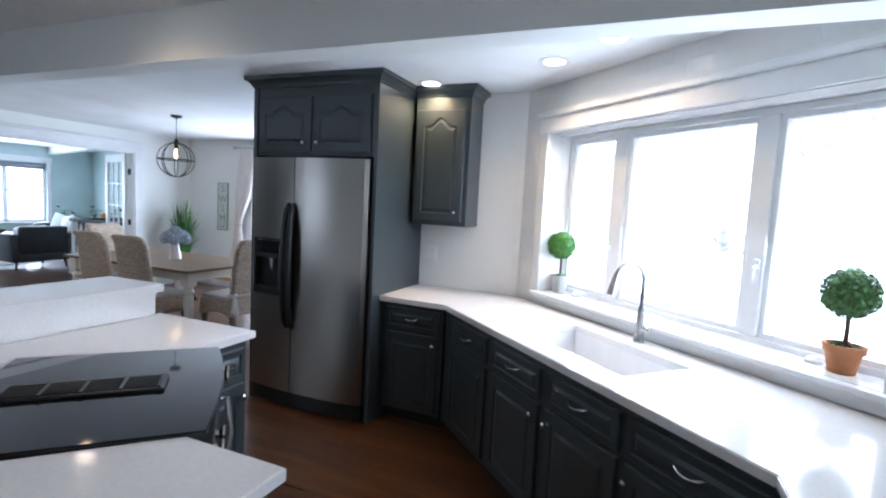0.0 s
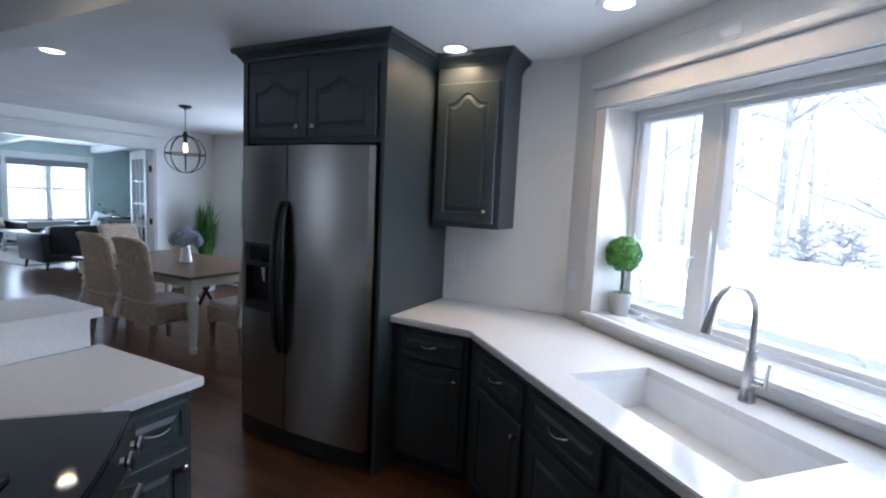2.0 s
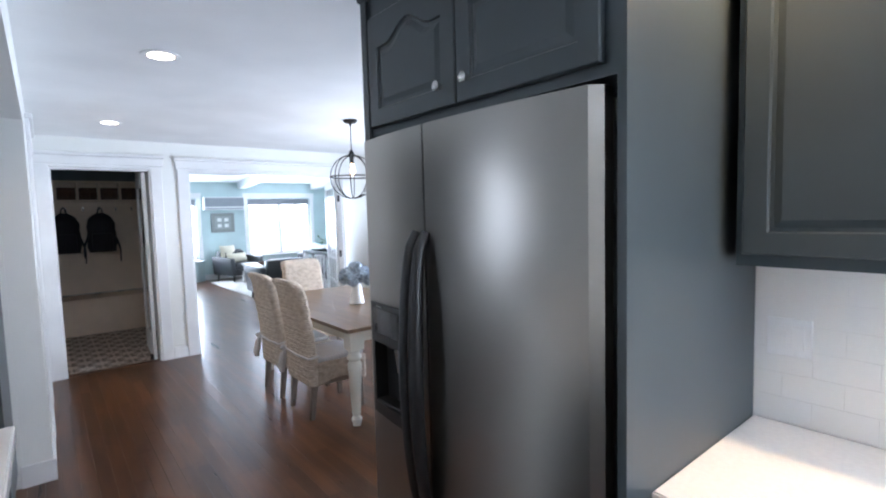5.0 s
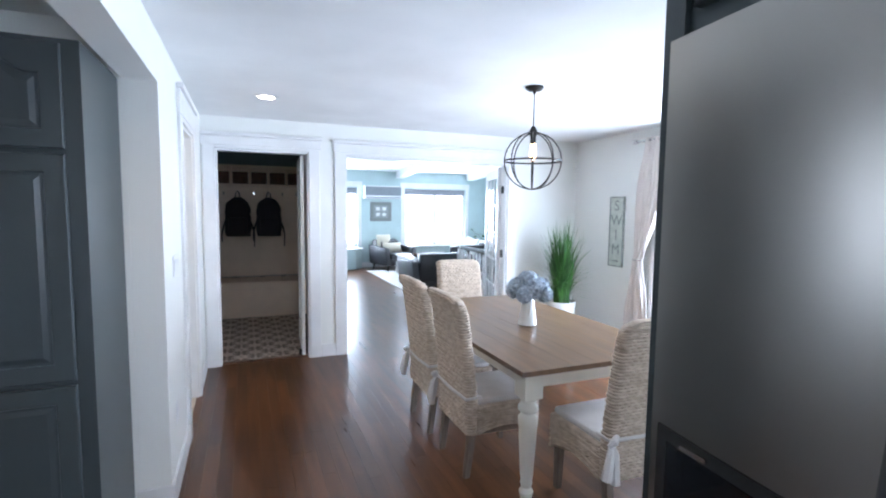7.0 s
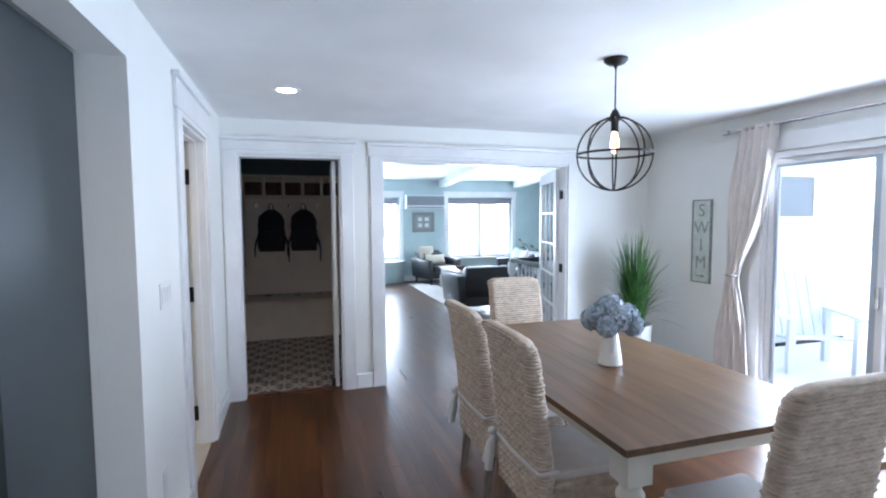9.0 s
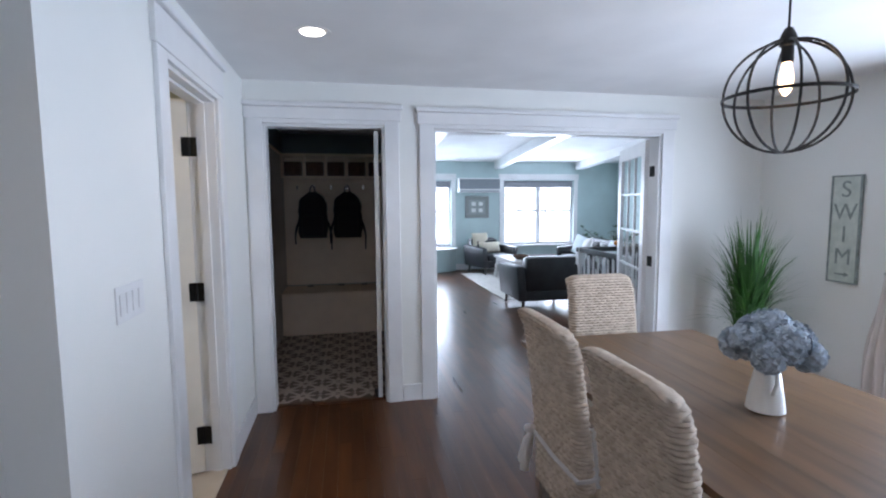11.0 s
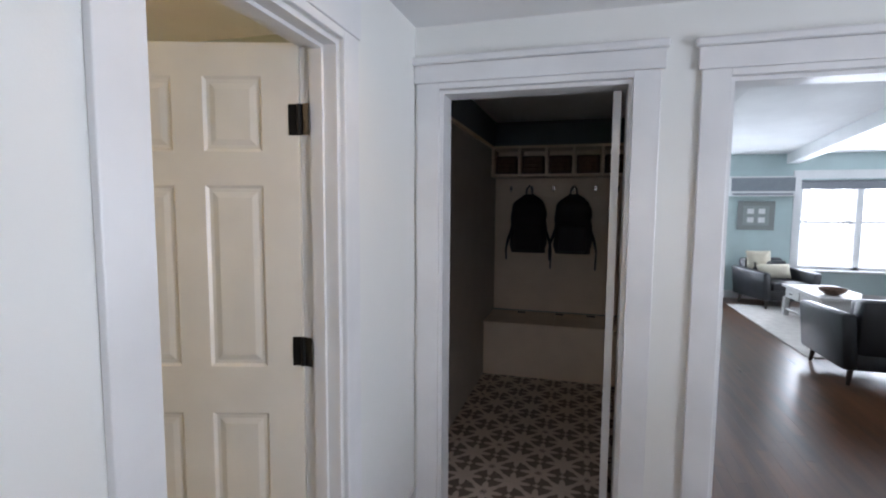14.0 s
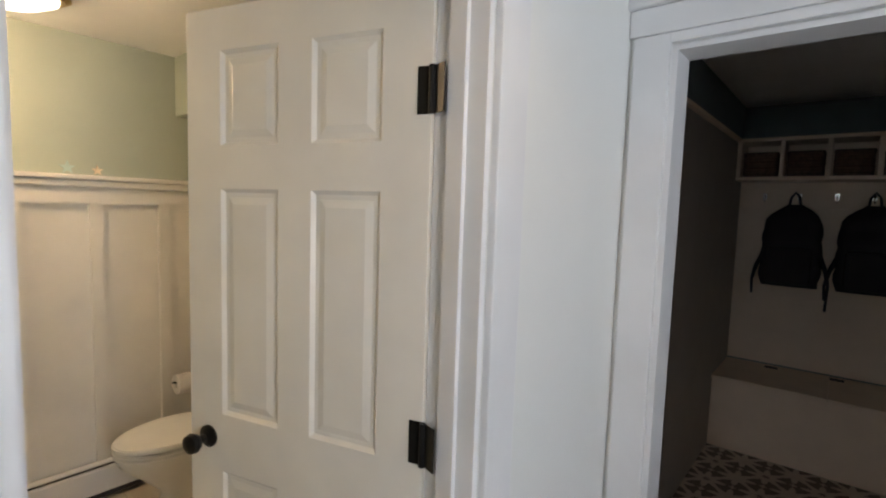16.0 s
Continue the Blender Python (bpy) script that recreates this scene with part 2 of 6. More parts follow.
# ---- structure ----
H = 2.44
WX, SY, NY = -7.32, 1.885, 6.20          # dining room: west, south, north faces
DIAG = pose(-0.89, 3.70, 0, 0, 0, -41.5)   # window wall: x along it from its north-west end, y outwards
HOUSE = [(-14.86, 3.06), (-10.25, 3.06), (-10.25, 1.66), (-7.46, 1.66), (-7.46, -0.67), (-5.06, -0.67), (-5.06, -2.70), (1.20, -2.70), (1.20, 2.06), (-0.70, 3.82), (-2.58, 3.82), (-2.58, 6.38), (-7.32, 6.38), (-7.32, 9.36), (-14.86, 9.36)]
setting("floor", prism(bmesh.new(), HOUSE, -0.30, -0.012), DARK, "dark subfloor under the boards", "floor")
setting("ceiling", prism(bmesh.new(), [(-7.40, -2.7), (1.20, -2.7), (1.20, 2.06), (-0.70, 3.82), (-2.58, 3.82), (-2.58, 6.38), (-7.40, 6.38)], H, H + 0.12), CEIL, "flat white painted ceiling", "ceiling")
wall_with_holes("wall_west", "y", WX, -0.14, -0.2, NY + 0.2, 0, H, [(2.012, 2.880, 0, 2.140), (3.255, 5.205, 0, 2.125)], WALL, "off-white painted dining room wall with two openings")
wall_with_holes("wall_south", "x", SY, -0.14, WX, -4.92, 0, H, [(-6.545, -5.765, 0, 2.14)], WALL, "off-white painted wall with a bathroom door")
wall_with_holes("wall_north", "x", NY, 0.18, WX - 0.14, -2.5, 0, H, [(-5.91, -4.07, 0, 2.08)], WALL, "off-white painted wall with a sliding door")
setting("wall_east_dining", B(-2.72, 3.80, 0, -2.58, NY, H), WALL, "off-white painted wall", "wall")
setting("wall_kitchen_north", B(-2.72, 3.66, 0, -0.82, 3.80, H), TILEW, "glossy white tiled kitchen wall", "wall")
wall_with_holes("wall_kitchen_window", "x", 0.0, 0.12, 0.0, 2.757, 0, H, [(0.335, 2.32, 1.0, 2.105)], TILEW, "glossy white tiled kitchen wall round the window", m=DIAG)
setting("wall_kitchen_east", B(1.06, -2.7, 0, 1.20, 1.975, H), WALL, "off-white painted kitchen wall", "wall")
setting("wall_kitchen_south", B(-5.1, -2.7, 0, 1.06, -2.56, H), WALL, "off-white painted kitchen wall", "wall")
wall_with_holes("wall_kitchen_west", "y", -4.92, -0.14, -2.56, 1.744, 0, H, [(-1.70, -0.74, 0.96, 2.04)], WALL, "off-white painted kitchen wall with a window")
setting("beam", B(-4.919, 1.735, 2.193, 1.06, SY, H - 0.001), WALL, "dropped off-white ceiling beam", "beam")

# mudroom
setting("wall_mudroom_south", B(-10.25, 1.66, 0, WX - 0.14, 1.80, 2.6), MUDTEAL, "dark painted mudroom wall", "wall")
setting("wall_mudroom_back", B(-10.25, 1.80, 0, -10.10, 3.10, 2.6), MUDTEAL, "dark painted mudroom wall", "wall")
setting("wall_mudroom_north", B(-10.25, 3.10, 0, WX - 0.14, 3.22, 2.6), WALL, "painted wall between mudroom and living room", "wall")
setting("ceiling_mudroom", B(-10.25, 1.66, 2.45, WX - 0.07, 3.10, 2.55), CEIL, "white mudroom ceiling", "ceiling")
# bathroom
BS = -0.55
setting("wall_bath_south", B(-7.46, BS - 0.12, 0, -4.9, BS, H), BATHGREEN, "sage green bathroom wall above white panelling", "wall")
setting("wall_bath_west", B(-7.31, BS, 0, -7.17, 1.745, H), BATHGREEN, "sage green bathroom wall", "wall")
setting("wall_bath_east", B(-5.20, BS, 0, -5.162, 1.745, H), BATHGREEN, "sage green bathroom wall", "wall")
# living room
LX, LN = -14.70, 9.20
wall_with_holes("wall_living_west", "y", LX, -0.16, 3.10, LN + 0.2, 0, 2.6, [(3.2, 4.97, 0.56, 2.075), (6.24, 8.02, 0.56, 2.075)], TEAL, "pale teal living room wall with windows")
wall_with_holes("wall_living_north", "x", LN, 0.16, LX, WX, 0, 3.2, [(-12.0, -10.0, 0.6, 2.1)], TEAL, "pale teal living room wall")
setting("wall_living_south", B(LX, 3.06, 0, -10.25, 3.215, 3.2), TEAL, "pale teal living room wall", "wall")
setting("wall_living_east", B(WX - 0.14, NY + 0.18, 0, WX, LN - 0.001, 3.2), TEAL, "pale teal living room wall", "wall")
setting("wall_living_gable", B(WX - 0.14, 3.1, H + 0.001, WX, NY + 0.18, 3.2), TEAL, "pale teal wall above the wide doorway", "wall")
bm = bmesh.new()
box(bm, LX - 0.1, 3.06, 0, WX, LN + 0.1, 0.1)
for v in bm.verts:
    v.co.z += 2.52 + (v.co.x - LX) * 0.085
setting("ceiling_living", bm, CEIL, "sloping white living room ceiling", "ceiling")
for yb in (4.05, 6.10, 8.15):
    bm = B(LX, yb - 0.10, -0.15, WX - 0.14, yb + 0.10, 0.15, bevel=0.01)
    for v in bm.verts:
        v.co.z += 2.50 + (v.co.x - LX) * 0.078
    tagged(setting("beam", bm, TRIM, "white boxed ceiling beam in the living room", "beam"), group="living room beams")

# ground outside
setting("ground", B(-400, -400, -0.75, 400, 400, -0.35), SNOW, "snow covered ground", "ground")


# ---- kitchen ----
def base_cabinet(m, w, label, drawer=True, doors=1, knob_side=1, depth=0.56, left_stile=0.02, right_stile=0.02, sink_below=False):
    """A grey base cabinet; local x along its front, front at y 0."""
    t = thing("base_cabinet", m, label, "cabinet", "grey base cabinets")
    bm = B(0, 0, 0.10, w, depth, 0.69 if sink_below else 0.872)
    if sink_below:
        box(bm, 0, 0, 0.69, w, 0.09, 0.872)
    part("body", bm, GREY, t)
    part("toe_kick", B(0, 0.07, 0, w, 0.085, 0.10), DARK, t)
    x0, x1 = left_stile, w - right_stile
    top = 0.835
    if drawer:
        d = part("drawer_front", panel_door(x1 - x0, 0.150, 0.019, 0.026), GREY, t, m=pose(x0, -0.001, 0.69))
        part("pull", bow_pull((x1 - x0) / 2, -0.019, 0.080), NICKEL, d, "brushed nickel bow pull", True)
        top = 0.665
    ww = (x1 - x0 - 0.006 * (doors - 1)) / doors
    for k in range(doors):
        d = part("door", panel_door(ww, top - 0.125, 0.019, 0.055), GREY, t, m=pose(x0 + k * (ww + 0.006), -0.001, 0.125))
        side = knob_side if doors == 1 else (1 if k == 0 else -1)
        part("knob", knob(bmesh.new(), ww - 0.03 if side > 0 else 0.03, -0.019, top - 0.125 - 0.060), NICKEL, d, "brushed nickel knob", True)
    return t


# run along the north wall, then along the window wall, then along the east wall
base_cabinet(pose(-1.674, 3.048, 0), 0.482, "dark grey base cabinet beside the refrigerator", left_stile=0.05, right_stile=0.03)
D = Matrix.Translation((-1.172, 3.034, 0)) @ pose(0, 0, 0, 0, 0, -43.6)
for s0, s1, ls, rs, kn in ((0.10, 0.645, 0.018, 0.040, 1), (0.645, 1.15, 0.015, 0.030, 1), (1.15, 1.65, 0.020, 0.025, -1), (1.65, 2.235, 0.012, 0.025, -1)):
    base_cabinet(D @ pose(s0 + 0.001, 0, 0), s1 - s0 - 0.002, "dark grey base cabinet with a drawer under the window counter", knob_side=kn, depth=0.58, left_stile=ls, right_stile=rs, sink_below=0.5 < s0 < 1.5)
tagged(part("filler_strip", B(0.0, 0.004, 0.10, 0.099, 0.03, 0.872), GREY, None, m=D), "dark grey filler strip between base cabinets", "filler strip")
EC = Matrix.Translation((0.425, 1.40, 0)) @ pose(0, 0, 0, 0, 0, -90)
for k in range(3):
    base_cabinet(EC @ pose(0.07 + k * 0.62, 0, 0), 0.618, "dark grey base cabinet under the side counter", doors=2)

# counter in one piece with a sink cut-out
top = [(-1.674, 3.658), (-1.674, 3.010), (-1.168, 2.994), (0.398, 1.505), (0.398, -0.6), (1.058, -0.6), (1.058, 1.975), (-0.875, 3.658)]
sinkc, sl, sw = Vector((-0.158, 2.526, 0)), 0.78, 0.392
bm = prism(bmesh.new(), top, 0.874, 0.912, 0.004)
counter = setting("countertop", bm, QUARTZ, "white quartz countertop with an undermounted sink", "countertop")
counter["kind"] = "thing"
cut = new("sink_cut", mesh_of("sink_cut", box(bmesh.new(), -sl / 2, -sw / 2, 0.5, sl / 2, sw / 2, 1.2, 0.0), QUARTZ))
cut.matrix_world = Matrix.Translation(sinkc) @ pose(0, 0, 0, 0, 0, -43.6)
bpy.context.view_layer.update()
mod = counter.modifiers.new("cut", "BOOLEAN")
mod.object, mod.operation, mod.solver = cut, "DIFFERENCE", "EXACT"
done = bpy.data.meshes.new_from_object(counter.evaluated_get(bpy.context.evaluated_depsgraph_get()))
counter.modifiers.clear()
counter.data = done
bpy.data.objects.remove(cut)
sink = thing("sink", Matrix.Translation(sinkc) @ pose(0, 0, 0, 0, 0, -43.6), "white undermounted kitchen sink in the quartz counter", "sink")
SINKW = mat("white_composite_sink", (0.86, 0.85, 0.84), 0.4, scale=6)
a, b, t = sl / 2 + 0.004, sw / 2 + 0.004, 0.012
for q in ((-a - t, -b - t, -a, b + t), (a, -b - t, a + t, b + t), (-a, -b - t, a, -b), (-a, b, a, b + t)):
    part("basin_side", B(q[0], q[1], 0.735, q[2], q[3], 0.872), SINKW, sink)
part("basin_floor", B(-a, -b, 0.722, a, b, 0.738), SINKW, sink)
part("drain", lathe(bmesh.new(), [(0.045, 0.738), (0.045, 0.743), (0.03, 0.741), (0.001, 0.740)], 20), NICKEL, sink, "steel drain", True)

# faucet
fz = 0.912
F = thing("faucet", Matrix.Translation((0.040, 2.744, fz)) @ pose(0, 0, 0, 0, 0, -43.6), "brushed nickel gooseneck pull-down faucet", "faucet")
part("base", lathe(bmesh.new(), [(0.029, 0), (0.029, 0.008), (0.025, 0.014), (0.024, 0.07), (0.021, 0.13), (0.018, 0.16), (0.016, 0.19)], 20), NICKEL, F, smooth=True)
arc = [(0, 0, 0.18), (0, 0, 0.315)]
for k in range(1, 15):
    q = math.pi * k / 14 * 0.93
    arc.append((-0.012 * (1 - math.cos(q)), -0.088 + 0.088 * math.cos(q), 0.315 + 0.105 * math.sin(q)))
part("spout", tube(bmesh.new(), arc, 0.0125, 12), NICKEL, F, smooth=True)
e = Vector(arc[-1])
part("spray_head", tube(bmesh.new(), [e, e + Vector((0, -0.010, -0.03)), e + Vector((0, -0.022, -0.085))], [0.015, 0.017, 0.020], 14), NICKEL, F, smooth=True)
part("lever", tube(bmesh.new(), [(0.015, 0.0, 0.075), (0.06, 0, 0.078), (0.062, 0, 0.078), (0.078, -0.008, 0.165)], [0.015, 0.015, 0.008, 0.006], 10), NICKEL, F, smooth=True)

# refrigerator cabinet
fc = thing("refrigerator_cabinet", pose(-2.747, 2.90, 0), "dark grey cabinet surround with two arched doors above the refrigerator", "cabinet")
part("side_panel", B(0, 0, 0, 0.038, 0.755, 2.36), GREY, fc)
part("side_panel", B(1.050, 0, 0, 1.072, 0.755, 2.36), GREY, fc)
part("body", B(0.038, 0.012, 1.872, 1.050, 0.755, 2.36), GREY, fc)
for k in range(2):
    d = part("door", panel_door(0.475, 0.385, 0.02, 0.058, 0.055), GREY, fc, m=pose(0.058 + k * 0.481, 0.011, 1.900))
    part("knob", knob(bmesh.new(), 0.418 if k == 0 else 0.056, -0.02, 0.060), NICKEL, d, "brushed nickel knob", True)


def crown(w, d, right=True, left=True, size=0.062, z=2.36):
    """A crown moulding round a cabinet top, flared outwards; front at y 0, depth d."""
    bm = bmesh.new()
    rings = []
    for off, dz in ((0.0, 0.0), (0.006, 0.004), (0.010, 0.018), (0.034, 0.045), (0.052, 0.052), (0.055, 0.079)):
        l, r = (off if left else 0), (off if right else 0)
        rings.append([bm.verts.new((x, y, z + dz)) for x, y in ((-l, d), (-l, -off), (w + r, -off), (w + r, d))])
    for p, q in zip(rings, rings[1:]):
        for k in range(4):
            bm.faces.new((p[k], p[(k + 1) % 4], q[(k + 1) % 4], q[k]))
    bm.faces.new(rings[-1])
    bm.faces.new(rings[0][::-1])
    return bm


part("crown_moulding", crown(1.072, 0.755), GREY, fc)

# small upper cabinet, its front beside the refrigerator panel
uc = thing("upper_cabinet", pose(-1.637, 3.39, 0), "dark grey upper cabinet with one arched door", "cabinet")
part("body", B(0, 0, 1.42, 0.437, 0.268, 2.36), GREY, uc)
d = part("door", panel_door(0.385, 0.815, 0.02, 0.058, 0.06), GREY, uc, m=pose(0.019, -0.001, 1.452))
part("knob", knob(bmesh.new(), 0.338, -0.02, 0.066), NICKEL, d, "brushed nickel knob", True)
part("crown_moulding", crown(0.437, 0.268, left=False), GREY, uc)

# refrigerator: bowed steel doors
def bow(x):
    return 0.055 + 0.038 * (1 - ((x - 0.47) / 0.47) ** 2)


def bowed(bm, x0, x1, z0, z1, inset=0.0, roll=False):
    """A slab whose front bows gently between x0 and x1; roll: its far edge is rounded back."""
    n = 24
    pts = []
    for k in range(n + 1):
        x = x0 + (x1 - x0) * k / n
        back = 0.022 * (1 - math.sqrt(max(0.0, 1 - max(0.0, (x - x1 + 0.022) / 0.022) ** 2))) if roll else 0.0
        pts.append((x, -bow(x) + inset + back))
    return prism(bm, pts + [(x1, 0.0), (x0, 0.0)], z0, z1)


HANDLE = mat("black_handle_plastic", (0.006, 0.006, 0.007), 0.40, scale=30)
fg = thing("refrigerator", pose(-2.716, 2.93, 0) @ Matrix.Diagonal((1.065, 1.0, 1.015, 1.0)), "side-by-side stainless steel refrigerator with black handles and ice dispenser", "refrigerator")
part("body", B(0.010, 0.0, 0.02, 0.945, 0.68, 1.80), BLACK, fg)
bm = bmesh.new()
for x0, x1, z0, z1 in ((0.006, 0.022, 0.13, 1.825), (0.312, 0.379, 0.13, 1.825), (0.022, 0.312, 0.13, 0.83), (0.022, 0.312, 1.245, 1.825)):
    bowed(bm, x0, x1, z0, z1)
part("door", bm, STEEL, fg, "stainless freezer door", True)
part("door", bowed(bmesh.new(), 0.387, 0.930, 0.13, 1.825, roll=True), STEEL, fg, "stainless refrigerator door", True)
part("grille", bowed(bmesh.new(), 0.006, 0.936, 0.02, 0.115, 0.02), BLACK, fg)
for k, hx in enumerate((0.347, 0.392)):
    path = []
    for i in range(21):
        v = i / 20
        path.append((hx, -0.095 - 0.055 * math.sin(math.pi * v) ** 0.4, 0.612 + 0.89 * v))
    o = tube(bmesh.new(), path, [0.016 + 0.008 * math.sin(math.pi * i / 20) for i in range(21)], 12)
    part("handle", o, HANDLE, fg, "bowed black plastic handle", True)
bm = bowed(bmesh.new(), 0.023, 0.311, 1.10, 1.244, -0.004)
bowed(bm, 0.023, 0.311, 0.831, 0.875, -0.004)
bowed(bm, 0.023, 0.040, 0.875, 1.10, -0.003)
bowed(bm, 0.296, 0.311, 0.875, 1.10, -0.003)
box(bm, 0.040, -0.012, 0.875, 0.296, -0.004, 1.10)
disp = part("dispenser", bm, BLACK, fg, "black ice and water dispenser")
part("control_panel", bowed(bmesh.new(), 0.045, 0.290, 1.135, 1.225, -0.007), COOKGLASS, disp)
part("drip_tray", B(0.045, -0.066, 0.875, 0.288, -0.02, 0.882, bevel=0.002), BLACK, disp)
part("spout", tube(bmesh.new(), [(0.18, -0.045, 1.10), (0.18, -0.050, 1.01)], [0.028, 0.015], 12), NICKEL, disp, "grey dispenser spout", True)
part("label_plate", B(0.08, -0.083, 1.232, 0.12, -0.078, 1.238), NICKEL, disp)

# pantry
pn = thing("pantry_cabinet", pose(-4.34, 0.85, 0, 0, 0, 90), "tall dark grey pantry cabinet with arched panel doors", "cabinet")
part("body", B(0, 0, 0.10, 0.868, 0.575, 2.190), GREY, pn)
part("toe_kick", B(0, 0.07, 0.0, 0.86, 0.085, 0.10), DARK, pn)
for k in range(2):
    for z0, h, ar in ((0.13, 0.775, 0.0), (0.925, 0.850, 0.0), (1.795, 0.375, 0.045)):
        part("door", panel_door(0.388, h, 0.02, 0.065, ar), GREY, pn, m=pose(0.022 + k * 0.402, -0.001, z0))

# island: two runs that meet at a range set across the corner
base_cabinet(Matrix.Translation((-1.728, 1.525, 0)) @ pose(0, 0, 0, 0, 0, 90), 0.285, "dark grey island cabinet with a drawer beside the range", depth=0.585)
base_cabinet(Matrix.Translation((-0.775, 0.91, 0)) @ pose(0, 0, 0, 0, 0, 180), 0.27, "dark grey island cabinet with a drawer beside the range", depth=0.585)


# island body and tops
ibody = tagged(part("half_wall", prism(bmesh.new(), [(-2.56, 1.79), (-2.365, 1.79), (-2.365, 0.155), (-0.79, 0.155), (-0.79, -0.04), (-2.56, -0.04)], 0, 1.03), WALL), "white painted half wall behind the island counter", "half wall")
part("backsplash", prism(bmesh.new(), [(-2.364, 1.80), (-2.346, 1.80), (-2.346, 0.175), (-0.78, 0.175), (-0.78, 0.157), (-2.364, 0.157)], 0.914, 1.03), QUARTZ, ibody, "white speckled quartz backsplash")
itop = tagged(part("island_countertop", prism(bmesh.new(), [(-2.362, 1.845), (-1.70, 1.845), (-1.70, 1.505), (-2.125, 1.045), (-1.535, 0.455), (-1.085, 0.94), (-0.745, 0.94), (-0.745, 0.176), (-2.345, 0.176), (-2.345, 1.801), (-2.362, 1.801)], 0.874, 0.912, 0.004), QUARTZ), "white quartz island countertop", "countertop")
ibar = tagged(part("raised_bar_top", prism(bmesh.new(), [(-2.76, 1.845), (-2.335, 1.845), (-2.335, 0.20), (-0.73, 0.20), (-0.73, -0.18), (-2.76, -0.18)], 1.031, 1.071, 0.004), QUARTZ), "white quartz raised breakfast bar top", "countertop")

# range across the corner, facing the window
rg = thing("range", Matrix.Translation((-1.068, 0.932, 0)) @ pose(0, 0, 0, 0, 0, 135), "slide-in range with black glass cooktop and downdraft vent", "range")
part("body", B(0.02, 0.0, 0.02, 0.80, 0.60, 0.895), BLACK, rg)
n = 12
fr = [(0.01 + 0.80 * k / n, -0.045 - 0.03 * math.sin(math.pi * k / n)) for k in range(n + 1)]
part("cooktop", prism(bmesh.new(), fr + [(0.81, 0.645), (0.01, 0.645)], 0.900, 0.924, 0.004), COOKGLASS, rg, "black glass cooktop")
vent = part("downdraft_vent", B(0.34, 0.10, 0.925, 0.48, 0.56, 0.935, bevel=0.004), BLACK, rg, "black slotted downdraft grille")
for k in range(8):
    part("slat", B(0.357 + k * 0.0135, 0.115, 0.935, 0.362 + k * 0.0135, 0.545, 0.939), IRON, vent)
for k in range(5):
    part("cross_rib", B(0.350, 0.112 + k * 0.106, 0.935, 0.470, 0.122 + k * 0.106, 0.940), BLACK, vent)
pan = part("control_panel", B(0.02, -0.06, 0.78, 0.80, 0.0, 0.895, bevel=0.006), BLACK, rg)
for x in (0.07, 0.16, 0.66, 0.75):
    part("knob", knob(bmesh.new(), x, -0.06, 0.84, 0.027), NICKEL, pan, "chrome burner knob", True)
od = part("oven_door", B(0.03, -0.03, 0.17, 0.79, 0.0, 0.77, bevel=0.006), STEEL, rg)
part("handle", tube(bmesh.new(), [(0.08, -0.03, 0.72), (0.08, -0.08, 0.72), (0.41, -0.10, 0.72), (0.74, -0.08, 0.72), (0.74, -0.03, 0.72)], 0.011, 10), NICKEL, od, smooth=True)

# kitchen window: deep box with three lights
win = setting("window_1", B(0.337, 0.122, 0.955, 2.318, 0.295, 0.970), TRIM, "white triple kitchen window in a deep box", "window", m=DIAG)
part("window_frame", B(0.30, 0.122, 2.107, 2.36, 0.295, 2.16), TRIM, win)
part("window_frame", B(0.287, 0.122, 0.95, 0.335, 0.295, 2.106), TRIM, win)
part("window_frame", B(2.322, 0.122, 0.95, 2.368, 0.295, 2.106), TRIM, win)
for a, b, z0, z1 in ((0.337, 2.318, 1.0, 1.03), (0.337, 2.318, 2.072, 2.105), (0.337, 0.350, 1.03, 2.072), (0.775, 0.868, 1.03, 2.072), (1.665, 1.750, 1.03, 2.072), (2.30, 2.318, 1.03, 2.072)):
    part("window_frame", B(a, 0.185, z0, b, 0.275, z1, bevel=0.004), TRIM, win)
for a, b in ((0.350, 0.775), (0.868, 1.665), (1.750, 2.30)):
    f = 0.026
    sash = bmesh.new()
    for q in ((a, 1.03, a + f, 2.072), (b - f, 1.03, b, 2.072), (a + f, 1.03, b - f, 1.03 + f), (a + f, 2.072 - f, b - f, 2.072)):
        box(sash, q[0], 0.203, q[1], q[2], 0.260, q[3])
    so = part("sash", sash, TRIM, win)
    g = part("pane", B(a + f, 0.218, 1.03 + f, b - f, 0.222, 2.072 - f), GLASS, so)
    g.visible_shadow = False
for x, z in ((0.79, 1.27), (1.725, 1.27)):
    lk = part("lock_handle", B(x - 0.014, 0.176, z, x + 0.014, 0.184, z + 0.13, bevel=0.003), TRIM, win)
    part("lever", tube(bmesh.new(), [(x, 0.178, z + 0.095), (x, 0.155, z + 0.09), (x, 0.148, z + 0.02)], [0.010, 0.009, 0.007], 8), TRIM, lk, smooth=True)
for x in (0.55, 2.02):
    ck = part("crank", lathe(bmesh.new(), [(0.034, 0.0), (0.034, 0.012), (0.022, 0.026), (0.012, 0.030)], 16), TRIM, win, smooth=True, m=pose(x, 0.150, 0.9986))
    part("crank_arm", tube(bmesh.new(), [(0, 0, 0.022), (0.03, -0.012, 0.030), (0.085, -0.012, 0.020), (0.095, -0.012, 0.034)], [0.009, 0.008, 0.007, 0.009], 8), TRIM, ck, smooth=True)
part("window_sill", B(0.285, -0.05, 0.972, 2.46, -0.001, 0.9985, bevel=0.006), TRIM, win)
part("window_sill", B(0.337, 0.0, 0.972, 2.318, 0.185, 0.9985), TRIM, win)
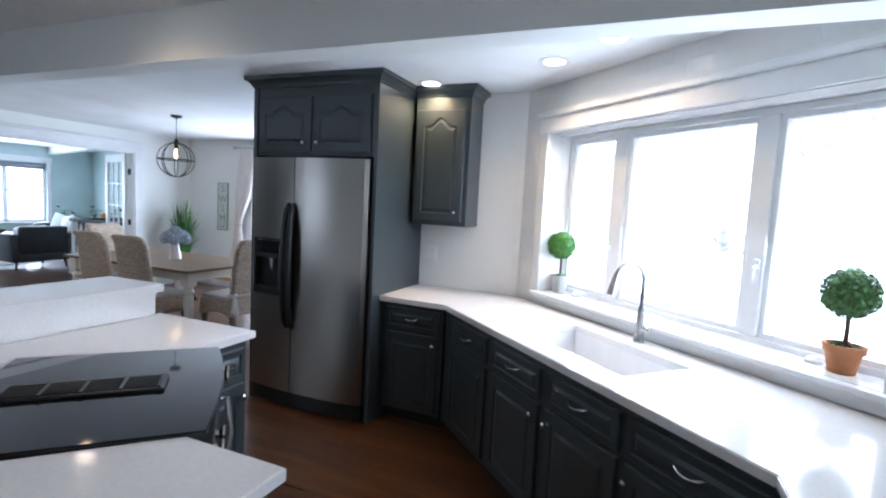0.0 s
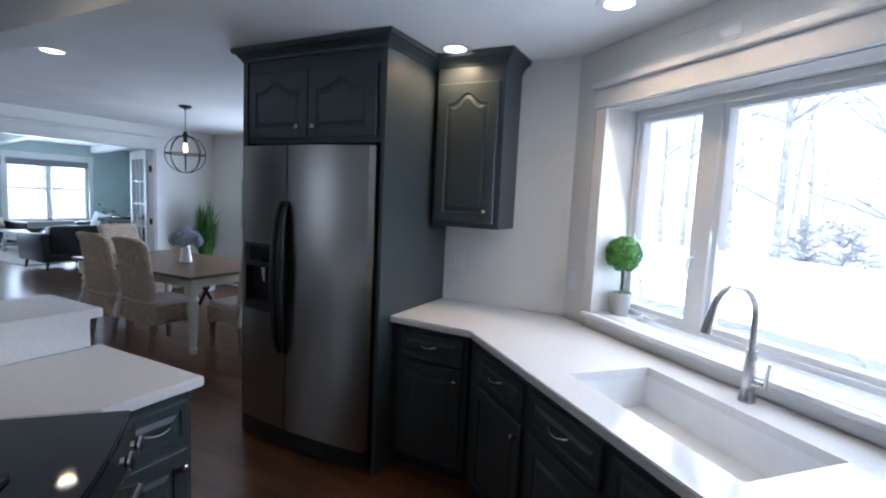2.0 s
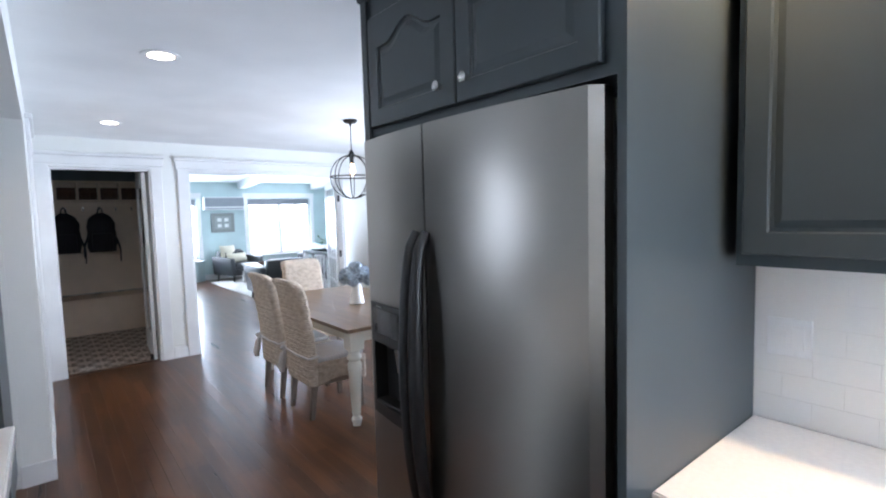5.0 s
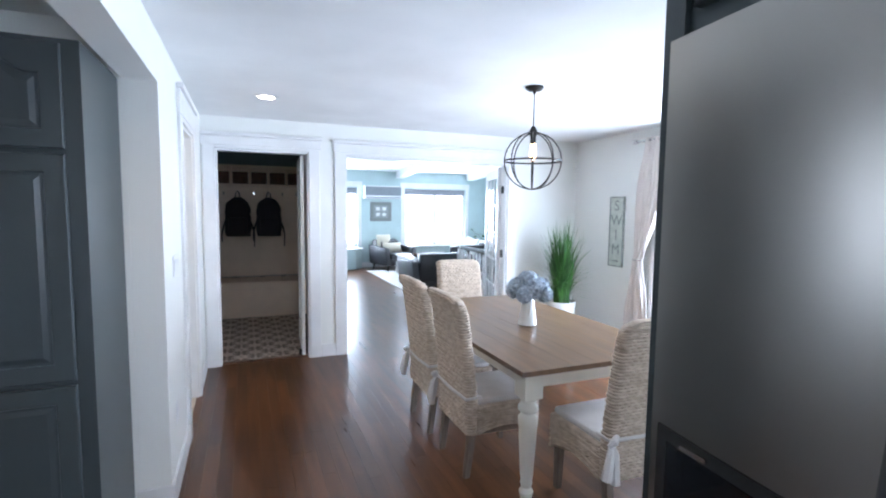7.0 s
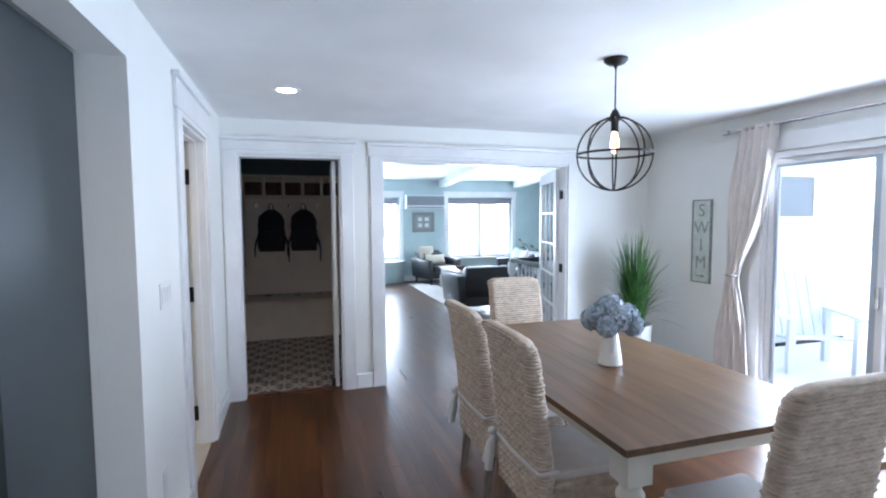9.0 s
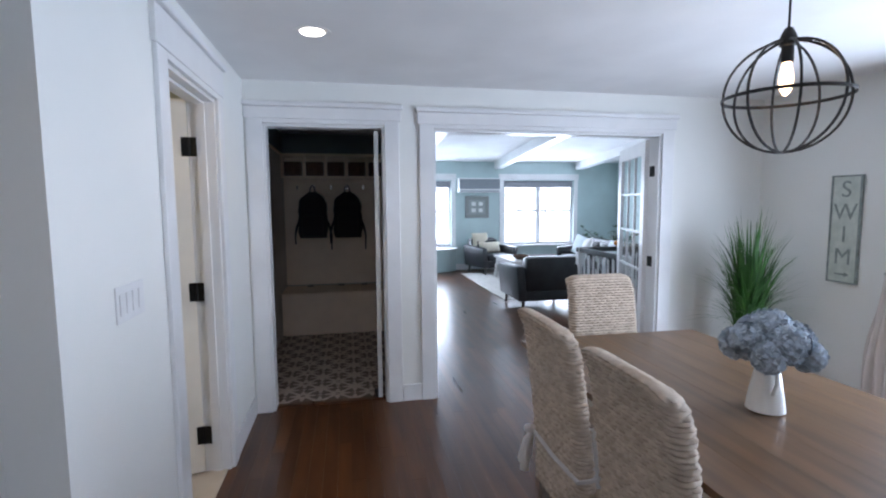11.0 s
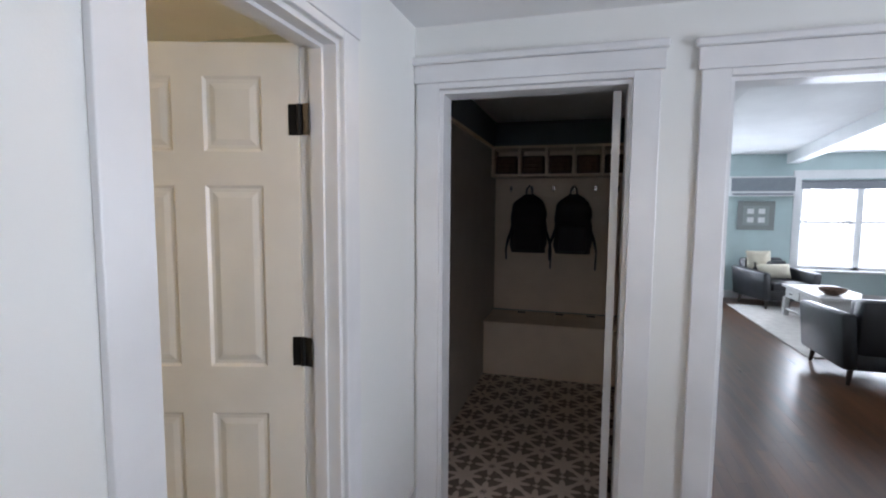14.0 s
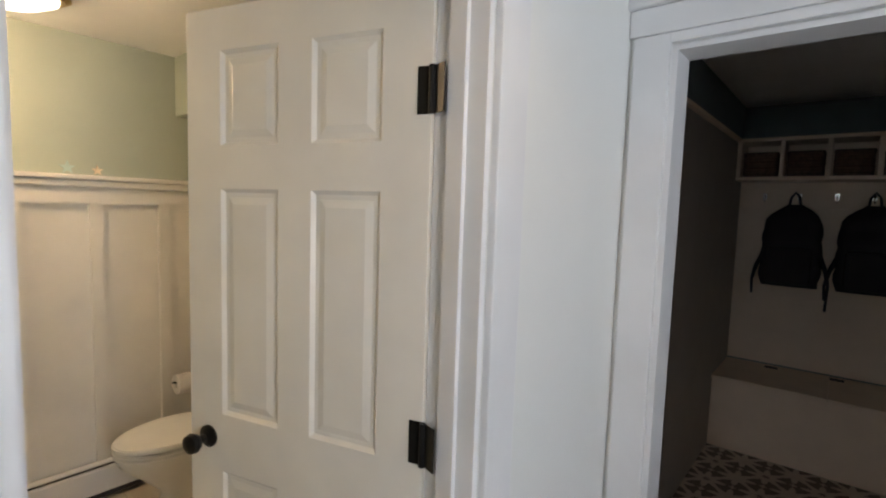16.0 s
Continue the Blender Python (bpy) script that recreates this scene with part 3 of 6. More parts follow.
part("apron", B(0.29, -0.016, 0.916, 2.45, -0.002, 0.971, bevel=0.002), TRIM, win)
part("casing", B(0.255, -0.020, 1.0, 0.335, -0.001, 2.11, bevel=0.003), TRIM, win)
part("casing", B(2.322, -0.020, 1.0, 2.410, -0.001, 2.11, bevel=0.003), TRIM, win)
part("head_casing", B(0.245, -0.024, 2.111, 2.425, -0.001, 2.212, bevel=0.003), TRIM, win)
part("head_cap", B(0.230, -0.050, 2.213, 2.445, -0.001, 2.250, bevel=0.008), TRIM, win)

# side window behind the walk, its light shows in the refrigerator doors
sw5 = setting("window_5", B(-5.06, -1.70, 0.93, -4.88, -0.74, 0.959, bevel=0.003), TRIM, "white double-hung kitchen side window", "window")
for q in ((-1.699, 0.96, -1.66, 2.039), (-0.78, 0.96, -0.741, 2.039), (-1.66, 0.96, -0.78, 1.0), (-1.66, 2.0, -0.78, 2.039), (-1.66, 1.48, -0.78, 1.52)):
    part("window_frame", B(-5.04, q[0], q[1], -4.99, q[2], q[3]), TRIM, sw5)
for q in ((-1.80, 0.96, -1.701, 2.06), (-0.739, 0.96, -0.64, 2.06), (-1.80, 2.061, -0.64, 2.18)):
    part("casing", B(-4.919, q[0], q[1], -4.90, q[2], q[3]), TRIM, sw5)


def door_casing(name, axis, at, out, a0, a1, z1, label, w=0.11, head=0.18):
    """Flat casing with a tall head board and cap round an opening; out: +1 or -1, the side it stands on."""
    t = 0.02 * out

    def bx(u0, u1, z0, zt, d0, d1, bev=0.003):
        lo, hi = min(at + d0, at + d1), max(at + d0, at + d1)
        return B(u0, lo, z0, u1, hi, zt, bevel=bev) if axis == "x" else B(lo, u0, z0, hi, u1, zt, bevel=bev)

    e = 0.001 * out
    c = setting(name, bx(a0 - w, a0, 0, z1 + 0.03, e, t), TRIM, label, "door casing")
    part("casing", bx(a1, a1 + w, 0, z1 + 0.03, e, t), TRIM, c)
    part("head_casing", bx(a0, a1, z1, z1 + 0.03, e, t), TRIM, c)
    part("head_casing", bx(a0 - w - 0.015, a1 + w + 0.015, z1 + 0.031, z1 + head, e, t * 1.2), TRIM, c)
    part("head_cap", bx(a0 - w - 0.03, a1 + w + 0.03, z1 + head + 0.001, z1 + head + 0.035, e, t * 2.2, 0.008), TRIM, c)
    return c


door_casing("trim", "y", WX, 1, 2.012, 2.880, 2.140, "white casing round the mudroom doorway", head=0.115)
door_casing("trim", "y", WX, 1, 3.255, 5.205, 2.125, "white casing round the wide living room doorway", head=0.12)
door_casing("trim", "x", SY, 1, -6.545, -5.765, 2.14, "white casing round the bathroom door")
for x0, x1 in ((-7.31, -6.66), (-5.65, -4.91)):
    setting("baseboard", B(x0, SY + 0.001, 0, x1, SY + 0.016, 0.135, bevel=0.004), TRIM, "white baseboard", "baseboard")
setting("baseboard", B(-4.919, 1.73, 0, -4.904, SY + 0.016, 0.135, bevel=0.004), TRIM, "white baseboard", "baseboard")
setting("baseboard", B(WX + 0.001, 2.995, 0, WX + 0.016, 3.14, 0.135, bevel=0.004), TRIM, "white baseboard", "baseboard")
setting("baseboard", B(WX + 0.001, 5.32, 0, WX + 0.016, NY, 0.135, bevel=0.004), TRIM, "white baseboard", "baseboard")
setting("baseboard", B(WX + 0.017, NY - 0.016, 0, -6.03, NY - 0.001, 0.135, bevel=0.004), TRIM, "white baseboard", "baseboard")


# ---- ceiling cans ----
for k, (cx, cy) in enumerate(CANS):
    t = thing("recessed_light", pose(cx, cy, H), "white recessed ceiling downlight, lit", "ceiling light", "recessed ceiling lights")
    ring = bmesh.new()
    lathe(ring, [(0.062, -0.001), (0.064, -0.006), (0.092, -0.005), (0.095, -0.001)], 28, ring=True)
    part("trim_ring", ring, TRIM, t, smooth=True)
    part("lens", lathe(bmesh.new(), [(0.060, -0.004), (0.058, -0.008), (0.001, -0.009)], 24), LAMPGLOW, t, "glowing lamp lens")

# ---- dining room ----
TABLEWOOD = mat("brown_table_wood", (0.180, 0.102, 0.051), 0.31, scale=2.6, detail=8, second=(0.112, 0.063, 0.033), stretch=(0.7, 7, 7), vary=0.22)
BENCHWOOD = mat("honey_wood", (0.42, 0.24, 0.11), 0.4, scale=6, detail=8, second=(0.30, 0.16, 0.07), stretch=(1.3, 16, 16), bump=0.05, bump_scale=10, vary=0.1)
LEGWOOD = mat("weathered_grey_wood", (0.22, 0.18, 0.145), 0.6, scale=6, detail=8, second=(0.14, 0.11, 0.09), stretch=(16, 16, 1.5), bump=0.1, bump_scale=20)
WICKER = mat("woven_seagrass", (0.62, 0.52, 0.42), 0.75, scale=22, detail=6, second=(0.44, 0.355, 0.275), bump=0.35, bump_scale=160, stretch=(1, 1, 1.6))
TX0, TX1, TY0, TY1 = -6.23, -4.225, 3.57, 4.70
tb = thing("dining_table", pose((TX0 + TX1) / 2, (TY0 + TY1) / 2, 0), "farmhouse dining table with brown plank top and cream turned legs", "table")
tl, tw = TX1 - TX0, TY1 - TY0
for k in range(7):
    y0 = -tw / 2 + tw * k / 7
    part("plank", B(-tl / 2, y0 + 0.0002, 0.732, tl / 2, y0 + tw / 7 - 0.0002, 0.760, bevel=0.0008), TABLEWOOD, tb)
ap = 0.085
for x0, y0, x1, y1 in ((-tl / 2 + ap, -tw / 2 + ap, tl / 2 - ap, -tw / 2 + ap + 0.022), (-tl / 2 + ap, tw / 2 - ap - 0.022, tl / 2 - ap, tw / 2 - ap),
                       (-tl / 2 + ap, -tw / 2 + ap, -tl / 2 + ap + 0.022, tw / 2 - ap), (tl / 2 - ap - 0.022, -tw / 2 + ap, tl / 2 - ap, tw / 2 - ap)):
    part("apron", B(x0, y0, 0.635, x1, y1, 0.731), CREAMWOOD, tb)
LEGP = [(0.030, 0), (0.034, 0.03), (0.040, 0.05), (0.026, 0.075), (0.030, 0.09), (0.034, 0.10), (0.030, 0.115), (0.036, 0.15), (0.050, 0.42), (0.054, 0.47), (0.040, 0.49), (0.040, 0.50), (0.054, 0.515), (0.054, 0.535), (0.042, 0.55), (0.042, 0.57), (0.052, 0.58), (0.052, 0.59)]
for sx in (-1, 1):
    for sy in (-1, 1):
        bm = lathe(bmesh.new(), LEGP, 20)
        box(bm, -0.055, -0.055, 0.585, 0.055, 0.055, 0.731)
        part("leg", bm, CREAMWOOD, tb, "cream turned leg", True, pose(sx * (tl / 2 - 0.10), sy * (tw / 2 - 0.10), 0))

bn = thing("dining_bench", pose(-5.2, 5.00, 0), "honey brown wooden bench beside the dining table", "bench")
part("seat", B(-0.92, -0.17, 0.425, 0.92, 0.17, 0.465, bevel=0.005), BENCHWOOD, bn)
for x in (-0.72, 0.72):
    bm = bmesh.new()
    for q in (-1, 1):
        tube(bm, [(x, -0.13 * q, 0.0), (x, 0.13 * q, 0.424)], 0.03, 4)
    part("trestle", bm, IRON, bn, "dark crossed trestle leg")


def woven(bm, outline, z0, z1, shape, row=0.0165, amp=0.0130):
    """A woven wall round a closed plan outline of (x, y) with outward normals; shape(x, y, z) bends a point."""
    n = len(outline)
    rows = max(2, round((z1 - z0) / row))
    sub = 4
    dist = [0.0]
    for a, b in zip(outline, outline[1:]):
        dist.append(dist[-1] + math.hypot(b[0] - a[0], b[1] - a[1]))
    cx, cy = sum(p[0] for p in outline) / n, sum(p[1] for p in outline) / n
    rings = []
    for i in range(rows * sub + 1):
        r = i / sub
        k = int(r)
        ring = []
        for j, (x, y) in enumerate(outline):
            a, b = outline[j - 1], outline[(j + 1) % n]
            nx, ny = b[1] - a[1], a[0] - b[0]
            ln = math.hypot(nx, ny) or 1
            d = amp * abs(math.sin(math.pi * r)) ** 0.6 * (0.30 + 0.70 * abs(math.sin(math.pi * dist[j] / 0.040 + 0.5 * math.pi * k + 0.3 * math.sin(k * 2.1))) ** 0.6) + 0.0010 * math.sin(j * 12.9 + k * 7.3) + 0.0016 * math.sin(k * 3.7)
            ring.append(bm.verts.new(shape(x + nx / ln * d, y + ny / ln * d, z0 + (z1 - z0) * i / (rows * sub))))
        rings.append(ring)
    for a, b in zip(rings, rings[1:]):
        for j in range(n):
            bm.faces.new((a[j], a[(j + 1) % n], b[(j + 1) % n], b[j]))
    bm.faces.new(rings[-1])
    bm.faces.new(rings[0][::-1])
    return bm


def rounded(x0, y0, x1, y1, r, step=0.013):
    """A closed rounded rectangle, counter-clockwise, in small even steps."""
    pts = []
    for cx, cy, a0 in ((x1 - r, y0 + r, -90), (x1 - r, y1 - r, 0), (x0 + r, y1 - r, 90), (x0 + r, y0 + r, 180)):
        for k in range(5):
            a = radians(a0 + 90 * k / 4)
            pts.append((cx + r * math.cos(a), cy + r * math.sin(a)))
    out = []
    for a, b in zip(pts, pts[1:] + pts[:1]):
        m = max(1, round(math.hypot(b[0] - a[0], b[1] - a[1]) / step))
        out += [(a[0] + (b[0] - a[0]) * k / m, a[1] + (b[1] - a[1]) * k / m) for k in range(m)]
    return out


def wicker_chair(m, label):
    c = thing("dining_chair", m, label, "chair", "chairs round the table")

    def lean(x, y, z):
        v = max(0, (z - 0.40) / 0.69)
        roll = max(0, (z - 0.98) / 0.11)
        crown = max(0, (z - 1.045) / 0.05)
        thin = 1 - 0.85 * (1 - math.sqrt(max(0, 1 - min(1, crown) ** 2)))
        y = 0.215 + (y - 0.215) * thin
        side = max(0, (abs(x) - 0.15) / 0.08)
        return Vector((x * (1 - 0.05 * v), y + 0.085 * v ** 1.35 + 0.030 * roll ** 2, z - 0.022 * min(1, roll) * side ** 2))

    part("backrest", woven(bmesh.new(), rounded(-0.225, 0.180, 0.225, 0.245, 0.026, 0.0085), 0.27, 1.095, lean), WICKER, c, "woven seagrass back", True)

    def skirt(x, y, z):
        f = max(0, 0.30 - z) / 0.06
        dip = (1 - (x / 0.23) ** 2) if abs(y) > 0.2 else (1 - (y / 0.23) ** 2)
        return Vector((x, y, z + 0.055 * max(0, dip) * min(1, max(0, (0.45 - z) / 0.2)) ** 1))

    part("seat", woven(bmesh.new(), rounded(-0.23, -0.23, 0.23, 0.184, 0.02, 0.016), 0.245, 0.435, skirt), WICKER, c, "woven seagrass seat base", True)
    part("cushion", B(-0.215, -0.225, 0.437, 0.215, 0.178, 0.480, bevel=0.018), LINEN, c, "white linen seat cushion", True)
    for sx in (-1, 1):
        for y, s in ((-0.19, -0.01), (0.205, 0.03)):
            bm = bmesh.new()
            box(bm, -0.022, -0.022, 0, 0.022, 0.022, 0.262, 0.003)
            for v in bm.verts:
                f = 1 - v.co.z / 0.262
                v.co.x *= 1 - 0.2 * f
                v.co.y = v.co.y * (1 - 0.2 * f) + s * f
            part("leg", bm, LEGWOOD, c, m=pose(sx * 0.19, y, 0))
    bm = bmesh.new()
    tube(bm, [(0.235, 0.17, 0.50), (0.242, 0.215, 0.50), (0.235, 0.262, 0.495), (0.0, 0.266, 0.487), (-0.235, 0.262, 0.495), (-0.242, 0.215, 0.50), (-0.235, 0.17, 0.50)], 0.009, 8)
    part("tie", bm, LINEN, c, "white linen tie strap", True)
    bm = bmesh.new()
    for k, (dx, dy, dz) in enumerate(((0.05, 0.030, -0.17), (0.005, 0.04, -0.19), (0.03, 0.01, -0.14))):
        tube(bm, [(0.222, 0.262, 0.49), (0.222 + dx * 0.4, 0.268 + dy * 0.5, 0.44), (0.222 + dx, 0.262 + dy, 0.49 + dz)], [0.008, 0.020, 0.028 - 0.005 * k], 7)
    tube(bm, [(0.20, 0.272, 0.52), (0.225, 0.285, 0.50), (0.25, 0.272, 0.475)], [0.012, 0.022, 0.010], 8)
    part("bow", bm, LINEN, c, "hanging white linen bow", True)
    return c


ch = wicker_chair(pose(-4.835, 3.69, 0, 0, 0, 180), "woven seagrass dining chair with white cushion and tied bow")
copy_thing(ch, pose(-5.45, 3.69, 0, 0, 0, 180))
copy_thing(ch, pose(-4.165, 4.095, 0, 0, 0, -90))
copy_thing(ch, pose(-6.13, 4.175, 0, 0, 0, 90))

# vase with hydrangea
HYD = mat("blue_grey_petals", (0.48, 0.55, 0.62), 0.8, scale=30, second=(0.30, 0.36, 0.43), vary=0.3)
STEM = mat("plant_stem", (0.10, 0.16, 0.05), 0.6, scale=20)
vs = thing("vase", pose(-5.12, 4.15, 0.761), "white ceramic pitcher vase on the dining table", "vase")
part("body", lathe(bmesh.new(), [(0.062, 0), (0.068, 0.004), (0.060, 0.06), (0.046, 0.14), (0.038, 0.19), (0.040, 0.205), (0.036, 0.205), (0.034, 0.19), (0.040, 0.14)], 28), PORCELAIN, vs, smooth=True)
part("handle", tube(bmesh.new(), [(0.032, -0.02, 0.18), (0.070, -0.03, 0.175), (0.078, -0.032, 0.13), (0.055, -0.025, 0.08)], 0.007, 8), PORCELAIN, vs, smooth=True)


def petals(centre, radius, count, size, rng):
    bm = bmesh.new()
    c = Vector(centre)
    for _ in range(count):
        d = Vector((rng.gauss(0, 1), rng.gauss(0, 1), rng.gauss(0, 1))).normalized()
        p = c + d * radius * rng.uniform(0.82, 1.05)
        a = d.orthogonal().normalized()
        a.rotate(Matrix.Rotation(rng.uniform(0, 6.28), 3, d))
        b = d.cross(a)
        for s in range(4):
            u = a * math.cos(s * 1.571) + b * math.sin(s * 1.571)
            w = a * math.cos(s * 1.571 + 0.6) + b * math.sin(s * 1.571 + 0.6)
            w2 = a * math.cos(s * 1.571 - 0.6) + b * math.sin(s * 1.571 - 0.6)
            vv = [bm.verts.new(q) for q in (p, p + w2 * size * 0.8 + d * size * 0.2, p + u * size + d * size * rng.uniform(-0.1, 0.4), p + w * size * 0.8 + d * size * 0.2)]
            bm.faces.new(vv)
    return bm


rng = random.Random(5)
fl = thing("hydrangea_bouquet", pose(-5.12, 4.15, 0.761), "blue-grey hydrangea flowers in the white pitcher", "flowers")
for k, (x, y, z, r) in enumerate(((0, 0, 0.30, 0.062), (0.075, 0.0, 0.27, 0.055), (-0.075, 0.02, 0.27, 0.056), (0.02, 0.075, 0.265, 0.055), (-0.01, -0.075, 0.265, 0.055), (0.07, -0.07, 0.235, 0.045), (-0.075, -0.06, 0.24, 0.047), (0.08, 0.07, 0.235, 0.045), (-0.06, 0.08, 0.24, 0.045))):
    fh = part("flower_head", petals((x * 1.12, y * 1.12, 0.24 + (z - 0.24) * 1.25), r * 1.18, 170, 0.023, rng), HYD, fl)
    part("stem", tube(bmesh.new(), [(0, 0, 0.16), (x, y, z)], 0.003, 5), STEM, fh)

# pendant
pl = thing("pendant_lamp", pose(-5.11, 4.15, H), "black iron globe pendant lamp with a glowing filament bulb", "pendant lamp")
part("canopy", lathe(bmesh.new(), [(0.063, -0.001), (0.063, -0.012), (0.045, -0.028), (0.012, -0.034), (0.008, -0.05)], 24), IRON, pl, smooth=True)
part("cord", tube(bmesh.new(), [(0, 0, -0.04), (0, 0, -0.30)], 0.004, 8), IRON, pl, smooth=True)
part("socket", lathe(bmesh.new(), [(0.012, -0.27), (0.022, -0.29), (0.028, -0.305), (0.028, -0.33), (0.020, -0.335), (0.020, -0.39), (0.016, -0.39)], 18), IRON, pl, smooth=True)
part("bulb", lathe(bmesh.new(), [(0.014, -0.39), (0.016, -0.405), (0.021, -0.43), (0.023, -0.455), (0.018, -0.485), (0.010, -0.50), (0.003, -0.507)], 16), BULB, pl, "glowing elongated filament bulb", True)
R, gz = 0.197, -0.51
for k in range(4):
    a = math.pi * k / 4 + 0.2
    ring = bmesh.new()
    pts = [(R * math.cos(q) * math.cos(a), R * math.cos(q) * math.sin(a), gz + R * math.sin(q)) for q in (2 * math.pi * i / 40 for i in range(41))]
    tube(ring, pts, 0.0048, 6)
    part("cage_ring", ring, IRON, pl, smooth=True)
for dz in (0.0,):
    rr = math.sqrt(R * R - dz * dz) + 0.003
    part("cage_band", lathe(bmesh.new(), [(rr, gz - 0.006), (rr + 0.003, gz - 0.006), (rr + 0.003, gz + 0.006), (rr, gz + 0.006)], 48, ring=True), IRON, pl)

# tall grass plant in a white pot
GRASS = mat("green_grass_leaf", (0.070, 0.195, 0.040), 0.5, scale=9, second=(0.028, 0.09, 0.022), vary=0.45)
SOIL = mat("dark_soil", (0.03, 0.022, 0.016), 0.95, scale=40, bump=0.5)
gp = thing("potted_grass", pose(-6.86, 5.70, 0), "tall green grass plant in a round white pot", "plant")
part("pot", lathe(bmesh.new(), [(0.12, 0), (0.125, 0.01), (0.165, 0.50), (0.168, 0.52), (0.150, 0.52), (0.145, 0.48)], 28), PORCELAIN, gp, "white ceramic pot", True)
part("soil", lathe(bmesh.new(), [(0.148, 0.465), (0.147, 0.475), (0.001, 0.48)], 20), SOIL, gp)
rng = random.Random(3)
bm = bmesh.new()
for k in range(460):
    a, r = rng.uniform(0, 6.283), rng.uniform(0.0, 0.09)
    core = k % 3 > 0
    h, out = (rng.uniform(0.45, 1.10), rng.uniform(0.04, 0.36)) if core else (rng.uniform(0.35, 0.95), rng.uniform(0.25, 0.62))
    p0 = Vector((r * math.cos(a), r * math.sin(a), 0.47))
    a2 = a + rng.uniform(-0.5, 0.5)
    d = Vector((math.cos(a2), math.sin(a2), 0))
    h *= 1 - 0.40 * out
    side = Vector((-d.y, d.x, 0)) * (rng.uniform(0.008, 0.014) if core else rng.uniform(0.003, 0.006))
    prev = None
    for i in range(6):
        v = i / 5
        p = p0 + d * out * v ** 2.2 * 0.85 + Vector((0, 0, h * v - out * 0.35 * v ** 3.5))
        w = side * (1 - v ** 2 * 0.95)
        q = (bm.verts.new(p - w), bm.verts.new(p + w))
        if prev:
            bm.faces.new((prev[0], prev[1], q[1], q[0]))
        prev = q
part("leaves", bm, GRASS, gp, "long arching green blades")

# sign with stacked letters
SIGNW = mat("distressed_white_board", (0.62, 0.66, 0.60), 0.7, scale=14, second=(0.50, 0.55, 0.50), bump=0.1)
SIGNINK = mat("dark_sign_ink", (0.20, 0.235, 0.22), 0.7, scale=20, second=(0.32, 0.36, 0.34))
sg = thing("wall_sign", pose(-6.535, NY - 0.002, 1.345), "narrow weathered wall sign reading SWIM with an arrow", "sign")
part("board", B(-0.105, -0.016, -0.39, 0.105, 0.0, 0.39, bevel=0.002), SIGNW, sg)
fr = bmesh.new()
for q in ((-0.112, -0.397, -0.100, 0.397), (0.100, -0.397, 0.112, 0.397), (-0.100, -0.397, 0.100, -0.385), (-0.100, 0.385, 0.100, 0.397)):
    box(fr, q[0], -0.022, q[1], q[2], 0.0, q[3])
part("frame", fr, SIGNINK, sg, "thin dark frame")


def lettering(text, size, m, material, parent, name="letter"):
    cu = bpy.data.curves.new("lettering", "FONT")
    cu.body, cu.size, cu.extrude, cu.align_x, cu.align_y = text, size, 0.0012, "CENTER", "CENTER"
    tmp = bpy.data.objects.new("lettering", cu)
    me = bpy.data.meshes.new_from_object(tmp)
    bpy.data.objects.remove(tmp)
    me.materials.clear()
    me.materials.append(material)
    ob = new(name, me)
    ob.parent = parent
    ob.matrix_basis = m
    return ob


for k, chh in enumerate("SWIM"):
    lettering(chh, 0.17, pose(0, -0.0175, 0.29 - 0.165 * k, 90, 0, 0), SIGNINK, sg)
bm = bmesh.new()
box(bm, -0.05, -0.0185, -0.338, 0.02, -0.0165, -0.326)
prism_pts = [bm.verts.new((x, -0.0185, z)) for x, z in ((0.02, -0.352), (0.06, -0.332), (0.02, -0.312))]
bm.faces.new(prism_pts)
part("arrow", bm, SIGNINK, sg)

# sliding door, rod and curtain
SASHGREY = mat("grey_sash", (0.42, 0.47, 0.52), 0.4, scale=8)
sd = setting("door_1", B(-5.91, NY - 0.02, 2.045, -4.07, NY + 0.14, 2.08), TRIM, "white sliding glass patio door", "sliding door")
part("frame", B(-5.91, NY + 0.0, 0, -5.88, NY + 0.14, 2.044), TRIM, sd)
part("frame", B(-4.10, NY + 0.0, 0, -4.07, NY + 0.14, 2.044), TRIM, sd)
part("track", B(-5.88, NY + 0.0, 0.0, -4.10, NY + 0.14, 0.035), TRIM, sd)
for x0, x1, y in ((-5.878, -5.03, NY + 0.035), (-5.06, -4.102, NY + 0.085)):
    f = 0.045
    bm = bmesh.new()
    for q in ((x0, 0.036, x0 + f, 2.043), (x1 - f, 0.036, x1, 2.043), (x0 + f, 0.036, x1 - f, 0.036 + 0.09), (x0 + f, 2.043 - f, x1 - f, 2.043)):
        box(bm, q[0], y - 0.02, q[1], q[2], y + 0.02, q[3])
    pnl = part("panel", bm, TRIM, sd)
    bm = bmesh.new()
    g = 0.022
    xa, xb, za, zb = x0 + f, x1 - f, 0.126, 2.043 - f
    for q in ((xa, za, xa + g, zb), (xb - g * 2, za, xb, zb), (xa + g, za, xb - g * 2, za + g), (xa + g, zb - g, xb - g * 2, zb)):
        box(bm, q[0], y - 0.012, q[1], q[2], y + 0.012, q[3])
    part("gasket", bm, SASHGREY, pnl, "grey inner sash")
    gl = part("pane", B(xa + g, y - 0.002, za + g, xb - g * 2, y + 0.002, zb - g), GLASS, pnl)
    gl.visible_shadow = False
part("handle", B(-5.065, NY - 0.02, 0.95, -5.047, NY + 0.012, 1.10, bevel=0.004), NICKEL, sd)
